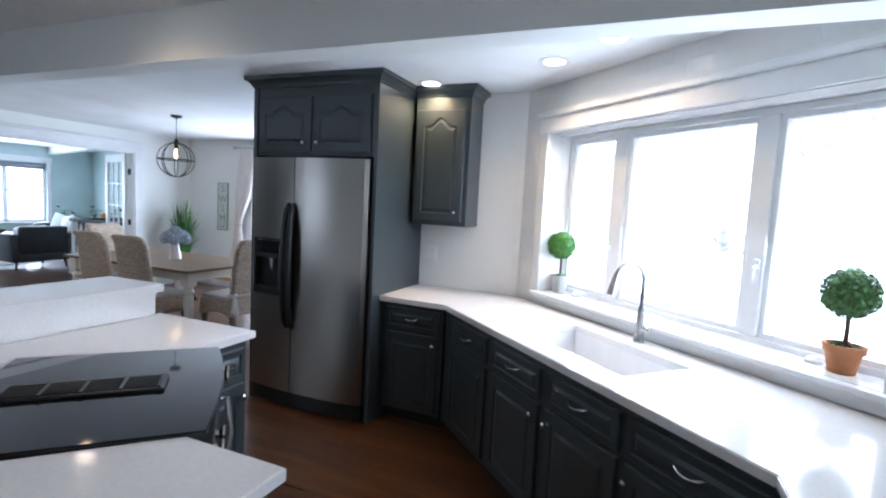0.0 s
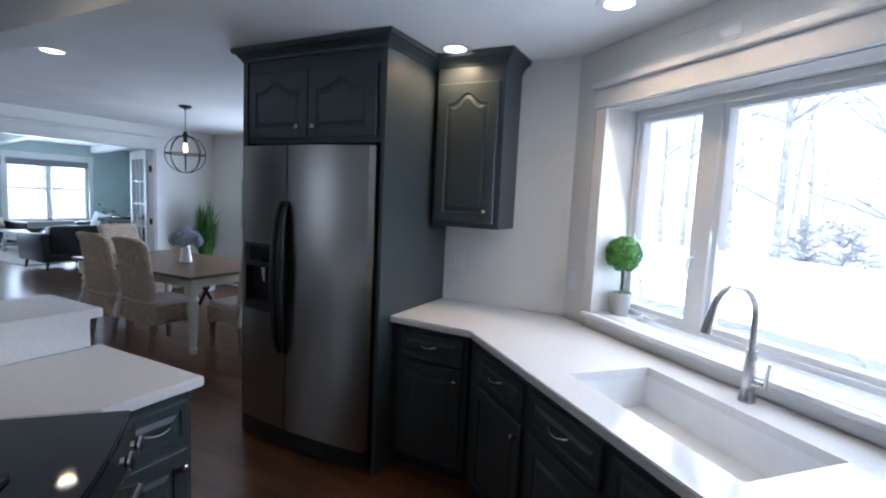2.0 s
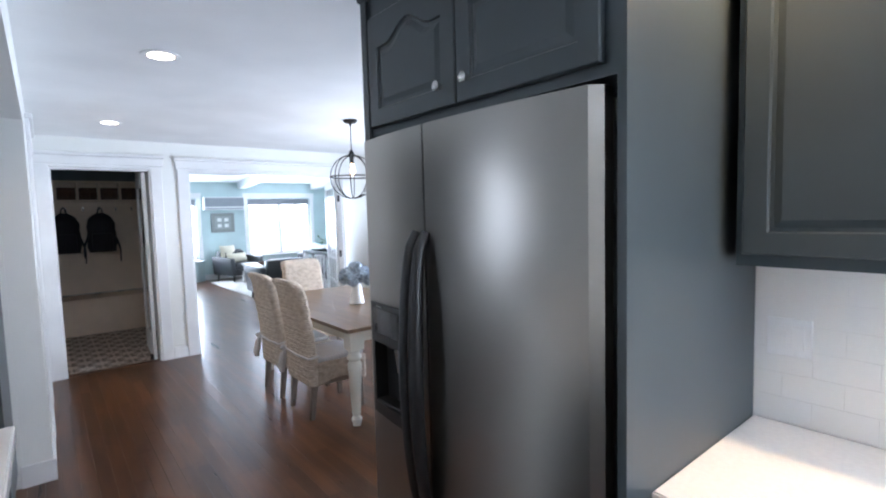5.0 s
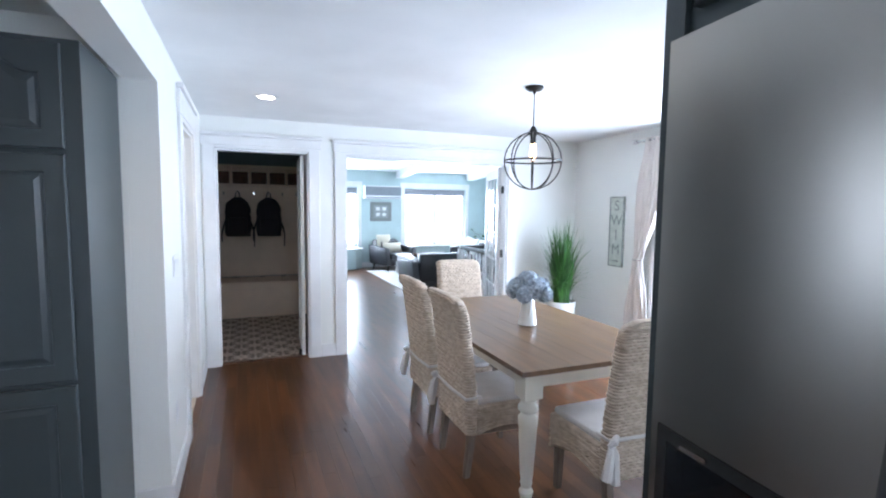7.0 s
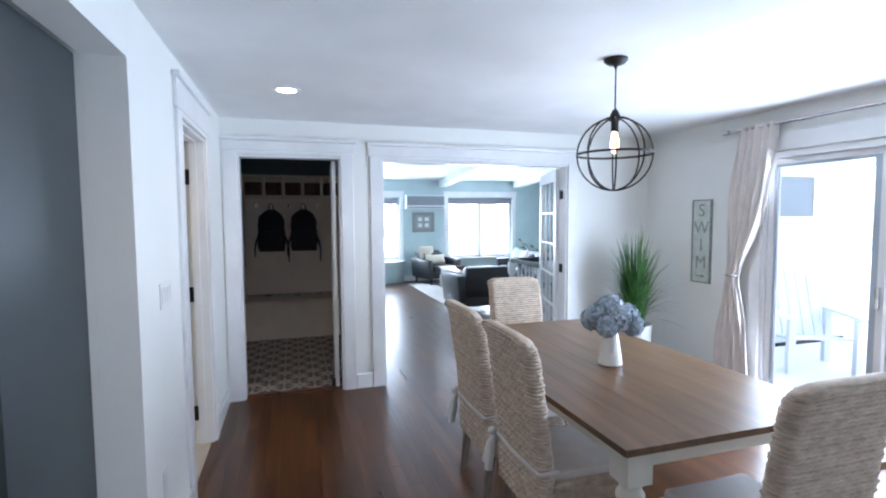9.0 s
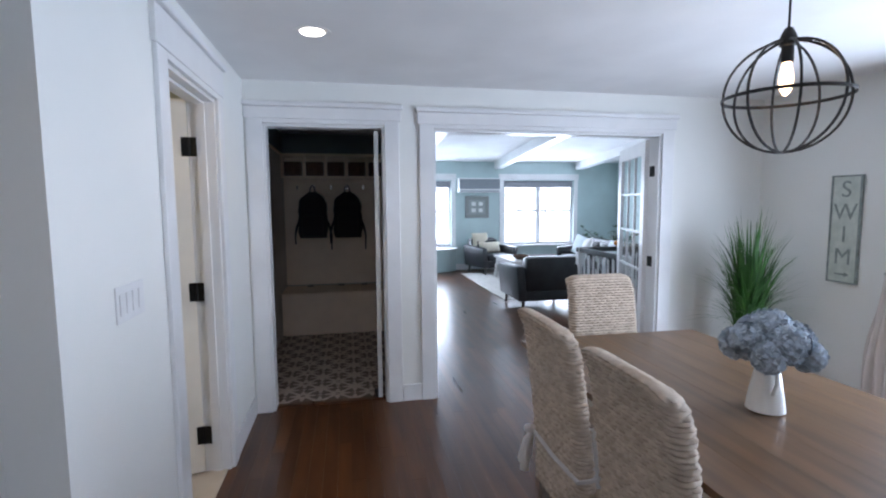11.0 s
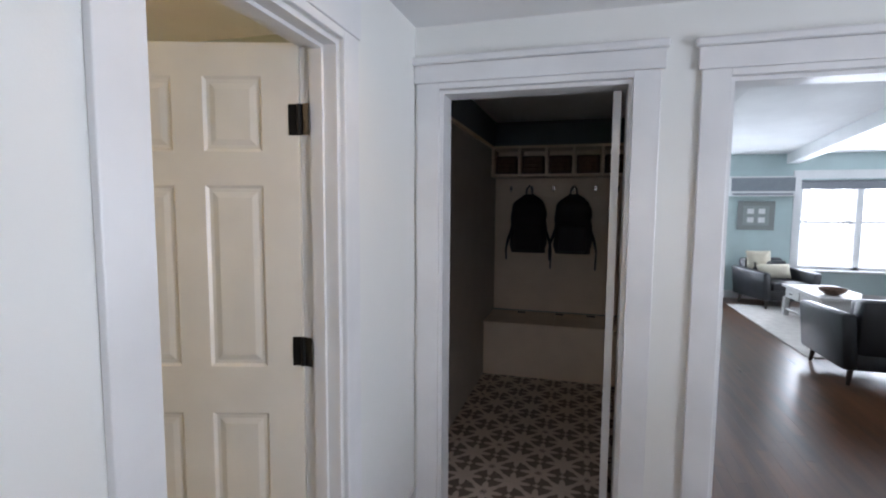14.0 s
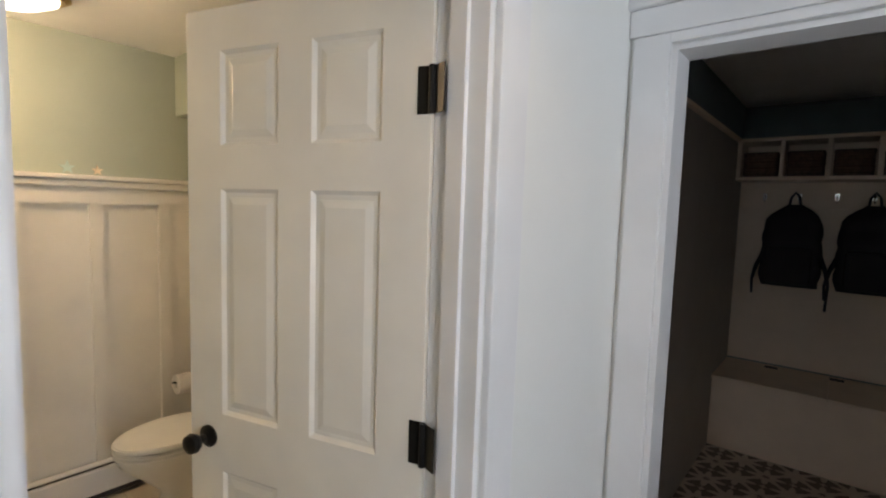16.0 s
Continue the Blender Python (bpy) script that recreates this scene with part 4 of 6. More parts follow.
setting("trim", B(-6.01, NY - 0.022, 0, -5.912, NY - 0.001, 2.10, bevel=0.003), TRIM, "white door casing", "door casing")
setting("trim", B(-4.068, NY - 0.022, 0, -3.97, NY - 0.001, 2.10, bevel=0.003), TRIM, "white door casing", "door casing")
setting("trim", B(-6.03, NY - 0.026, 2.101, -3.95, NY - 0.001, 2.24, bevel=0.003), TRIM, "white door head casing", "door casing")
rod = thing("curtain_rod", pose(0, NY - 0.09, 2.310), "brushed metal curtain rod with brackets above the sliding door", "curtain rod")
part("pole", tube(bmesh.new(), [(-6.19, 0, 0), (-3.6, 0, 0)], 0.013, 12), NICKEL, rod, smooth=True)
for x in (-6.215, -3.575):
    part("finial", lathe(bmesh.new(), [(0.012, -0.03), (0.022, -0.028), (0.022, 0.028), (0.012, 0.03)], 16), NICKEL, rod, smooth=True, m=pose(x, 0, 0, 0, 90, 0))
for x in (-5.84, -3.85):
    part("bracket", B(x - 0.008, 0.0, -0.02, x + 0.008, 0.089, 0.012), NICKEL, rod)


def curtain(x0, x1, tie_x, label):
    c = thing("curtain", pose(0, NY - 0.09, 0), label, "curtain", "dining curtains")
    bm = bmesh.new()
    nz, nx = 60, 70
    rows = []
    for i in range(nz + 1):
        z = 2.335 - 2.305 * i / nz
        up = max(0.0, min(1.0, (z - 1.07) / 1.24))
        pinch = 1 - 0.62 * math.exp(-((z - 1.07) / 0.38) ** 2)
        row = []
        for j in range(nx + 1):
            v = j / nx
            x = (x0 + (x1 - x0) * v)
            mid = tie_x if z < 1.07 else tie_x + (0.5 * (x0 + x1) - tie_x) * up ** 0.8
            wd = (x1 - x0) * pinch
            x = mid + (v - 0.5) * wd
            y = 0.019 * math.sin(v * 2 * math.pi * 5.5 + 0.7 * math.sin(z * 3)) * (0.55 + 0.45 * pinch) + 0.008 * math.sin(z * 9 + v * 20)
            row.append(bm.verts.new((x, y, z)))
        rows.append(row)
    for a, b in zip(rows, rows[1:]):
        for j in range(nx):
            bm.faces.new((a[j], a[j + 1], b[j + 1], b[j]))
    o = part("fabric", bm, CURTAIN, c, smooth=True)
    so = o.modifiers.new("thick", "SOLIDIFY")
    so.thickness = 0.003
    part("tie_back", tube(bmesh.new(), [(tie_x + 0.06 * math.cos(q), 0.045 * math.sin(q), 1.07) for q in (2 * math.pi * i / 20 for i in range(21))], 0.007, 6), NICKEL, c)
    return c


curtain(-6.09, -5.73, -6.115, "pale gathered curtain tied back beside the sliding door")
curtain(-4.05, -3.65, -3.72, "pale gathered curtain tied back beside the sliding door")

# wall plates
PLATE = mat("white_plastic_plate", (0.80, 0.80, 0.80), 0.35, scale=10)


def wall_plate(m, gangs, label, category, outlet=False):
    w = 0.07 + 0.046 * (gangs - 1)
    p = thing("wall_plate", m, label, category)
    part("plate", B(-w / 2, -0.006, -0.058, w / 2, -0.001, 0.058, bevel=0.002), PLATE, p)
    for k in range(gangs):
        x = (k - (gangs - 1) / 2) * 0.046
        part("outlet" if outlet else "rocker", B(x - 0.0165, -0.010, -0.034, x + 0.0165, -0.006, 0.034, bevel=0.0015), PLATE, p)
    return p


wall_plate(pose(-5.325, SY + 0.0, 1.247, 0, 0, 180), 4, "white four-gang light switch plate on the wall", "light switch")
wall_plate(pose(-5.18, SY + 0.0, 0.42, 0, 0, 180), 1, "white electrical outlet low on the wall", "outlet", True)
wall_plate(pose(-1.582, 3.66, 1.18), 2, "white two-gang outlet plate on the kitchen backsplash", "outlet", True)
wall_plate(DIAG @ pose(0.13, 0.0, 1.14), 1, "white outlet plate on the tiled wall", "outlet", True)

# kitchen topiaries
LEAF = mat("bright_boxwood_leaf", (0.10, 0.30, 0.035), 0.5, scale=12, second=(0.05, 0.17, 0.02), vary=0.4)
LEAF2 = mat("dark_boxwood_leaf", (0.075, 0.20, 0.04), 0.5, scale=12, second=(0.03, 0.09, 0.02), vary=0.4)
TERRA = mat("terracotta", (0.46, 0.19, 0.075), 0.75, scale=16, second=(0.38, 0.15, 0.06), bump=0.2, bump_scale=60)
CEMENT = mat("grey_cement_pot", (0.46, 0.45, 0.44), 0.8, scale=18, bump=0.2, bump_scale=80)
TWIG = mat("brown_twig", (0.12, 0.075, 0.045), 0.8, scale=20, bump=0.3)


def topiary(m, r, trunk, pot, pot_h, pot_r, leaf, rim, label, seed):
    t = thing("topiary", m, label, "plant", "window sill topiaries")
    prof = [(pot_r * 0.70, 0), (pot_r * 0.72, 0.003), (pot_r * 0.95, pot_h * 0.72)]
    prof += [(pot_r * 1.08, pot_h * 0.74), (pot_r * 1.12, pot_h), (pot_r * 0.98, pot_h)] if rim else [(pot_r, pot_h), (pot_r * 0.9, pot_h)]
    part("pot", lathe(bmesh.new(), prof + [(pot_r * 0.85, pot_h * 0.8)], 24), pot, t, smooth=True)
    part("soil", lathe(bmesh.new(), [(pot_r * 0.9, pot_h * 0.86), (0.001, pot_h * 0.9)], 16), SOIL, t)
    part("trunk", tube(bmesh.new(), [(0, 0, pot_h * 0.8), (0.003, 0, pot_h + trunk * 0.5), (0, 0, pot_h + trunk + r * 0.5)], 0.006 + r * 0.03, 7), TWIG, t)
    g = random.Random(seed)
    cz = pot_h + trunk + r
    bm = bmesh.new()

    def leafs(c, rad, count, size, squash=1.0):
        for _ in range(count):
            d = Vector((g.gauss(0, 1), g.gauss(0, 1), g.gauss(0, 1))).normalized()
            p = Vector(c) + Vector((d.x, d.y, d.z * squash)) * rad * g.uniform(0.78, 1.03)
            a = (d.orthogonal().normalized())
            a.rotate(Matrix.Rotation(g.uniform(0, 6.28), 3, d))
            a = (a + d * g.uniform(-0.1, 0.9)).normalized()
            b = d.cross(a).normalized() * size * 0.45
            a = a * size
            vv = [bm.verts.new(q) for q in (p - a * 0.5, p + b, p + a * 0.6 + d * size * 0.1, p - b)]
            bm.faces.new(vv)

    leafs((0, 0, cz), r, int(1500 + r * 9000), 0.013 + r * 0.03)
    part("crown", bm, leaf, t, "round clipped ball of small green leaves")
    bm = bmesh.new()
    leafs((0, 0, pot_h * 0.95), pot_r * 0.75, 90, 0.014, 0.4)
    part("moss", bm, leaf, t)
    core = bmesh.new()
    bmesh.ops.create_icosphere(core, subdivisions=2, radius=r * 0.78, matrix=Matrix.Translation((0, 0, cz)))
    part("crown_core", core, LEAF2, t)
    return t


topiary(pose(-0.508, 3.512, 0.9985), 0.096, 0.115, CEMENT, 0.125, 0.060, LEAF, False, "small green ball topiary in a grey cement pot", 1)
topiary(pose(0.785, 2.372, 0.9985), 0.098, 0.105, TERRA, 0.115, 0.064, LEAF2, True, "green ball topiary in a terracotta pot", 2)


# ---- doors ----
HINGE = mat("black_hinge", (0.012, 0.012, 0.012), 0.4, 0.5, scale=30)
# white door paint, its colour warmed and lightened for the bath lamp's glow
DOORP = mat("lamp_warmed_door_paint", (0.90, 0.85, 0.76), 0.32, scale=4, bump=0.02, bump_scale=90)


def six_panel(w, h, t):
    """A six-panel door leaf; x 0..w from the hinge, both faces with sunk panels; y -t/2..t/2."""
    bm = bmesh.new()
    st, mid = 0.125, 0.105
    pw = (w - 2 * st - mid) / 2
    xs = (st, st + pw + mid)
    zs = ((0.23, 0.83), (1.00, 1.64), (1.755, h - 0.11))
    cells_x = [0, st, st + pw, st + pw + mid, w - st, w]
    cells_z = [0, zs[0][0], zs[0][1], zs[1][0], zs[1][1], zs[2][0], zs[2][1], h]
    for sgn in (-1, 1):
        y = sgn * t / 2
        for i in range(5):
            for j in range(7):
                x0, x1, z0, z1 = cells_x[i], cells_x[i + 1], cells_z[j], cells_z[j + 1]
                if i in (1, 3) and j in (1, 3, 5):
                    loops = []
                    for d, dy in ((0, 0), (0.010, 0.009), (0.022, 0.009), (0.042, 0.003)):
                        loops.append([bm.verts.new((a, y - sgn * dy, b)) for a, b in ((x0 + d, z0 + d), (x1 - d, z0 + d), (x1 - d, z1 - d), (x0 + d, z1 - d))])
                    for p, q in zip(loops, loops[1:]):
                        for k in range(4):
                            bm.faces.new((p[k], p[(k + 1) % 4], q[(k + 1) % 4], q[k]))
                    bm.faces.new(loops[-1])
                else:
                    bm.faces.new([bm.verts.new(q) for q in ((x0, y, z0), (x1, y, z0), (x1, y, z1), (x0, y, z1))])
    for q in (((0, 0), (0, h)), ((w, 0), (w, h))):
        x = q[0][0]
        bm.faces.new([bm.verts.new(c) for c in ((x, -t / 2, 0), (x, t / 2, 0), (x, t / 2, h), (x, -t / 2, h))])
    for z in (0, h):
        bm.faces.new([bm.verts.new(c) for c in ((0, -t / 2, z), (w, -t / 2, z), (w, t / 2, z), (0, t / 2, z))])
    bmesh.ops.remove_doubles(bm, verts=bm.verts, dist=1e-5)
    return bm


def hinge(z, h=0.09):
    bm = bmesh.new()
    box(bm, -0.004, -0.034, z - h / 2, 0.030, -0.031, z + h / 2, 0.001)
    box(bm, -0.034, -0.034, z - h / 2, -0.004, -0.031, z + h / 2, 0.001)
    tube(bm, [(-0.002, -0.037, z - h / 2 - 0.004), (-0.002, -0.037, z + h / 2 + 0.004)], 0.0065, 10)
    return bm


JX0, JX1, JD, JH = -6.545, -5.765, 0.14, 2.138
jl = setting("door_2", B(JX0, SY - JD, 0, JX0 + 0.018, SY - 0.001, JH), TRIM, "white six-panel bathroom door standing open", "door")
part("jamb", B(JX1 - 0.018, SY - JD, 0, JX1, SY - 0.001, JH), TRIM, jl)
part("jamb", B(JX0 + 0.018, SY - JD, JH - 0.018, JX1 - 0.018, SY - 0.001, JH), TRIM, jl)
part("door_stop", B(JX0 + 0.018, SY - 0.095, 0, JX0 + 0.030, SY - 0.050, JH - 0.018), TRIM, jl)
part("door_stop", B(JX1 - 0.030, SY - 0.095, 0, JX1 - 0.018, SY - 0.050, JH - 0.018), TRIM, jl)
part("door_stop", B(JX0 + 0.03, SY - 0.095, JH - 0.030, JX1 - 0.03, SY - 0.050, JH - 0.018), TRIM, jl)
HB = Matrix.Translation((-6.515, 1.752, 0)) @ pose(0, 0, 0, 0, 0, -74)
leaf = part("door_leaf", six_panel(0.757, 2.118, 0.035), DOORP, jl, "white six-panel door leaf", m=HB @ pose(0.006, -0.0175, 0.012))
for z in (1.863, 1.058, 0.22):
    o = bmesh.new()
    tube(o, [(-0.004, 0.024, z - 0.052), (-0.004, 0.024, z + 0.052)], 0.008, 10)
    box(o, 0.0, 0.0178, z - 0.052, 0.034, 0.0205, z + 0.052, 0.001)
    q = box(bmesh.new(), -0.003, 0.0, z - 0.052, 0.0, 0.040, z + 0.052, 0.001)
    bmesh.ops.transform(q, matrix=Matrix.Translation((-0.006, 0.022, 0)) @ pose(0, 0, 0, 0, 0, 74 - 15), verts=q.verts)
    me = bpy.data.meshes.new("tmp")
    q.to_mesh(me)
    q.free()
    o.from_mesh(me)
    bpy.data.meshes.remove(me)
    part("hinge", o, HINGE, leaf, "black hinge")
o = bmesh.new()
for sgn in (1, -1):
    q = bmesh.new()
    lathe(q, [(0.032, 0), (0.032, 0.006), (0.024, 0.012), (0.012, 0.016), (0.011, 0.034), (0.022, 0.042), (0.029, 0.055), (0.026, 0.068), (0.012, 0.075), (0.001, 0.076)], 20)
    bmesh.ops.transform(q, matrix=Matrix.Translation((0.685, sgn * 0.0175, 0.925)) @ pose(0, 0, 0, -90 * sgn, 0, 0), verts=q.verts)
    me = bpy.data.meshes.new("tmp")
    q.to_mesh(me)
    q.free()
    o.from_mesh(me)
    bpy.data.meshes.remove(me)
part("door_knob", o, HINGE, leaf, "black round door knob", True)

# mudroom door, opened into the mudroom
MJ = 2.880
md = setting("door_3", B(WX - 0.138, MJ - 0.018, 0, WX - 0.001, MJ, 2.138), TRIM, "white mudroom door standing open", "door")
part("jamb", B(WX - 0.138, 2.012, 0, WX - 0.001, 2.030, 2.138), TRIM, md)
part("jamb", B(WX - 0.138, 2.030, 2.120, WX - 0.001, MJ - 0.018, 2.138), TRIM, md)
DARKGLASS = mat("dark_door_glass", (0.02, 0.022, 0.024), 0.06, scale=5)
mdl = Matrix.Translation((WX - 0.075, MJ - 0.058, 0.012)) @ pose(0, 0, 0, 0, 0, 177)
bm = bmesh.new()
for q in ((0, 0, 0.12, 2.095), (0.66, 0, 0.78, 2.095), (0.12, 0, 0.66, 0.25), (0.12, 1.95, 0.66, 2.095)):
    box(bm, q[0], -0.0175, q[1], q[2], 0.0175, q[3])
lf = part("door_leaf", bm, TRIM, md, "white door leaf with a tall dark pane", m=mdl)
part("pane", B(0.12, -0.004, 0.25, 0.66, 0.004, 1.95), DARKGLASS, lf)
part("doorstop", tube(bmesh.new(), [(0.03, 0.03, 0.0), (0.03, 0.03, 0.06)], 0.02, 10), BLACK, lf)

# wide doorway: jambs and two glazed leaves
fd = setting("door_4", B(WX - 0.138, 3.255, 0, WX - 0.001, 3.273, 2.123), TRIM, "white glazed french doors folded open", "door")
part("jamb", B(WX - 0.138, 5.187, 0, WX - 0.001, 5.205, 2.123), TRIM, fd)
part("jamb", B(WX - 0.138, 3.273, 2.105, WX - 0.001, 5.187, 2.123), TRIM, fd)


def french_leaf(m, w=0.95, h=2.08):
    bm = bmesh.new()
    st, bot, top = 0.11, 0.24, 0.12
    for q in ((0, 0, st, h), (w - st, 0, w, h), (st, 0, w - st, bot), (st, h - top, w - st, h)):
        box(bm, q[0], -0.0175, q[1], q[2], 0.0175, q[3])
    lf = part("door_leaf", bm, TRIM, fd, "white door leaf with fifteen panes", m=m)
    gw, gh = w - 2 * st, h - bot - top
    for k in (1, 2):
        x = st + gw * k / 3
        part("muntin", B(x - 0.010, -0.012, bot, x + 0.010, 0.012, h - top), TRIM, lf)
    for k in (1, 2, 3, 4):
        z = bot + gh * k / 5
        part("muntin", B(st, -0.0125, z - 0.010, w - st, 0.0125, z + 0.010), TRIM, lf)
    for i in range(3):
        for j in range(5):
            part("pane", B(st + gw * i / 3 + 0.0101, -0.003, bot + gh * j / 5 + 0.0101, st + gw * (i + 1) / 3 - 0.0101, 0.003, bot + gh * (j + 1) / 5 - 0.0101), GLASS, lf)
    return lf


fr1 = french_leaf(Matrix.Translation((WX - 0.15, 5.175, 0.012)) @ pose(0, 0, 0, 0, 0, 162))
fr2 = french_leaf(Matrix.Translation((WX - 0.15, 3.280, 0.012)) @ pose(0, 0, 0, 0, 0, 186))
for y, sgn in ((3.273, 1), (5.187, -1)):
    for z in (1.82, 1.04, 0.21):
        part("hinge", B(WX - 0.12, min(y, y + sgn * 0.004), z - 0.045, WX - 0.055, max(y, y + sgn * 0.004), z + 0.045), HINGE, fd, "black hinge")

# ---- mudroom ----
# mudroom paints browned and brightened in colour, standing in for warm light there
MUDWOOD = mat("warm_lit_mudroom_cream", (0.84, 0.70, 0.56), 0.5, scale=5, bump=0.03)
BASKET = mat("brown_woven_basket", (0.16, 0.09, 0.06), 0.8, scale=40, second=(0.08, 0.045, 0.03), bump=0.6, bump_scale=120)
PACK = mat("navy_nylon", (0.010, 0.013, 0.020), 0.7, scale=14, bump=0.3, bump_scale=120)
bk = setting("wainscot_mudroom", B(-10.098, 1.80, 0.52, -10.06, 3.10, 1.876), MUDWOOD, "cream painted wall boarding", "panelling")
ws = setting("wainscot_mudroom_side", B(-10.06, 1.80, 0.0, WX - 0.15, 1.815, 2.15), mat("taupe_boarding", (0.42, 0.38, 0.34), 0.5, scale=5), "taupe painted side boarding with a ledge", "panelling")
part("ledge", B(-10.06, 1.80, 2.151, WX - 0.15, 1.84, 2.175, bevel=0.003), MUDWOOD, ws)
mb = thing("storage_bench", pose(-9.49, 1.816, 0), "cream painted storage bench with hinged lids", "bench")
part("body", B(-0.568, 0, 0, -0.02, 1.28, 0.485), MUDWOOD, mb)
part("lid", B(-0.568, 0, 0.487, 0.01, 0.64, 0.512, bevel=0.004), MUDWOOD, mb)
part("lid", B(-0.568, 0.643, 0.487, 0.01, 1.28, 0.512, bevel=0.004), MUDWOOD, mb)
for y in (0.30, 0.68, 0.98):
    part("hinge", B(-0.50, y - 0.04, 0.512, -0.46, y + 0.04, 0.517, bevel=0.001), HINGE, mb)
cb = thing("cubby_shelf", pose(-10.058, 1.82, -0.02), "cream wall shelf of four cubbies with coat hooks", "shelf")
part("top", B(0, 0, 2.165, 0.30, 1.28, 2.19, bevel=0.003), MUDWOOD, cb)
part("shelf", B(0, 0, 1.897, 0.29, 1.28, 1.922, bevel=0.003), MUDWOOD, cb)
part("back", B(0, 0, 1.923, 0.012, 1.28, 2.164), MUDWOOD, cb)
for y in (0.0, 0.255, 0.51, 0.765, 1.02, 1.255):
    part("divider", B(0.013, y, 1.923, 0.285, y + 0.025, 2.164), MUDWOOD, cb)
part("hook_rail", B(0, 0.02, 1.71, 0.022, 1.28, 1.85, bevel=0.003), MUDWOOD, cb)
for y in (0.16, 0.37, 0.58, 0.775, 0.985, 1.19):
    o = tube(bmesh.new(), [(0.022, y, 1.80), (0.06, y, 1.785), (0.075, y, 1.805)], 0.006, 8)
    tube(o, [(0.022, y, 1.79), (0.045, y, 1.755), (0.055, y, 1.765)], 0.005, 8)
    box(o, 0.022, y - 0.012, 1.77, 0.028, y + 0.012, 1.815)
    part("hook", o, NICKEL, cb, "metal coat hook", True)
for k in range(5):
    bt = thing("basket", pose(-9.90, 1.82 + 0.14 + 0.255 * k, 1.903), "brown woven basket in a cubby", "basket", "cubby baskets")
    part("body", woven(bmesh.new(), rounded(-0.12, -0.10, 0.11, 0.10, 0.02, 0.02), 0.0, 0.17, lambda x, y, z: Vector((x, y, z)), 0.02, 0.004), BASKET, bt)


def backpack(m, label):
    b = thing("backpack", m, label, "backpack", "hanging backpacks")
    bm = bmesh.new()
    nz, nk = 16, 22
    rings = []
    for i in range(nz + 1):
        v = i / nz
        z = -0.62 + 0.58 * v
        w = 0.185 * (1 - 0.10 * v) * (1 - max(0, (v - 0.72) / 0.28) ** 2.2 * 0.75) * (0.90 + 0.10 * min(1, v * 6))
        d = 0.095 * (1 - 0.35 * v) * (1 - max(0, (v - 0.8) / 0.2) ** 2 * 0.6) * (0.8 + 0.2 * min(1, v * 6))
        ring = []
        for k in range(nk):
            a = 2 * math.pi * k / nk
            c, s2 = math.cos(a), math.sin(a)
            x = d + d * math.copysign(abs(c) ** 0.6, c)
            y = w * math.copysign(abs(s2) ** 0.55, s2)
            wob = 0.006 * math.sin(5 * z * 9 + k)
            ring.append(bm.verts.new((max(0.0, x + wob), y + wob, z)))
        rings.append(ring)
    for p, q in zip(rings, rings[1:]):
        for k in range(nk):
            bm.faces.new((p[k], p[(k + 1) % nk], q[(k + 1) % nk], q[k]))
    bm.faces.new(rings[0][::-1])
    bm.faces.new(rings[-1])
    part("body", bm, PACK, b, smooth=True)
    part("front_pocket", B(0.15, -0.13, -0.60, 0.215, 0.13, -0.34, bevel=0.03), PACK, b, smooth=True)
    part("grab_loop", tube(bmesh.new(), [(0.05, -0.035, -0.07), (0.05, -0.025, 0.01), (0.05, 0.0, 0.045), (0.05, 0.025, 0.01), (0.05, 0.035, -0.07)], 0.008, 6), PACK, b)
    for sgn, dz in ((-1, -0.70), (1, -0.78)):
        part("strap", tube(bmesh.new(), [(0.05, sgn * 0.15, -0.35), (0.07, sgn * 0.205, -0.50), (0.06, sgn * 0.225, -0.60), (0.05, sgn * 0.22, dz)], [0.016, 0.014, 0.009, 0.008], 6), PACK, b)
    return b


pk = backpack(pose(-10.03, 2.17, 1.755), "dark navy backpack hanging from a hook")
copy_thing(pk, pose(-10.03, 2.60, 1.755))

# ---- bathroom ----
setting("ceiling_bath", B(-7.17, BS, 2.42, -5.20, 1.744, 2.438), CEIL, "white bathroom ceiling", "ceiling")
BATHW = mat("warm_white_panelling", (0.80, 0.78, 0.73), 0.4, scale=5)
wp = setting("wainscot_bath", B(-7.168, BS + 0.001, 0, -5.20, BS + 0.012, 1.70), BATHW, "tall white board-and-batten panelling", "panelling")
for k in range(6):
    x = -5.52 - 0.325 * k
    part("batten", B(x - 0.03, BS + 0.012, 0.2, x + 0.03, BS + 0.034, 1.58), BATHW, wp)
part("rail", B(-7.168, BS + 0.012, 1.58, -5.20, BS + 0.036, 1.69), BATHW, wp)
part("cap", B(-7.168, BS + 0.001, 1.701, -5.20, BS + 0.075, 1.725, bevel=0.006), BATHW, wp)
part("cap_moulding", B(-7.168, BS + 0.036, 1.665, -5.20, BS + 0.058, 1.70, bevel=0.008), BATHW, wp)
ww = setting("wainscot_bath_side", B(-7.169, BS + 0.03, 0, -7.158, 1.60, 1.70), BATHW, "tall white board-and-batten panelling", "panelling")
part("cap", B(-7.157, BS + 0.08, 1.701, -7.10, 1.60, 1.725, bevel=0.006), BATHW, ww)
setting("boxed_duct", B(-7.168, BS + 0.001, 2.09, -6.90, BS + 0.30, 2.42), BATHGREEN, "boxed-in duct in the bathroom corner", "soffit")
ht = thing("baseboard_heater", pose(-6.3, BS + 0.028, 0), "white hot-water baseboard heater along the wall", "heater")
part("cover", B(-0.65, 0, 0.05, 1.15, 0.055, 0.185, bevel=0.006), TRIM, ht)
part("slot", B(-0.64, 0.002, 0.186, 1.14, 0.04, 0.192), DARK, ht)
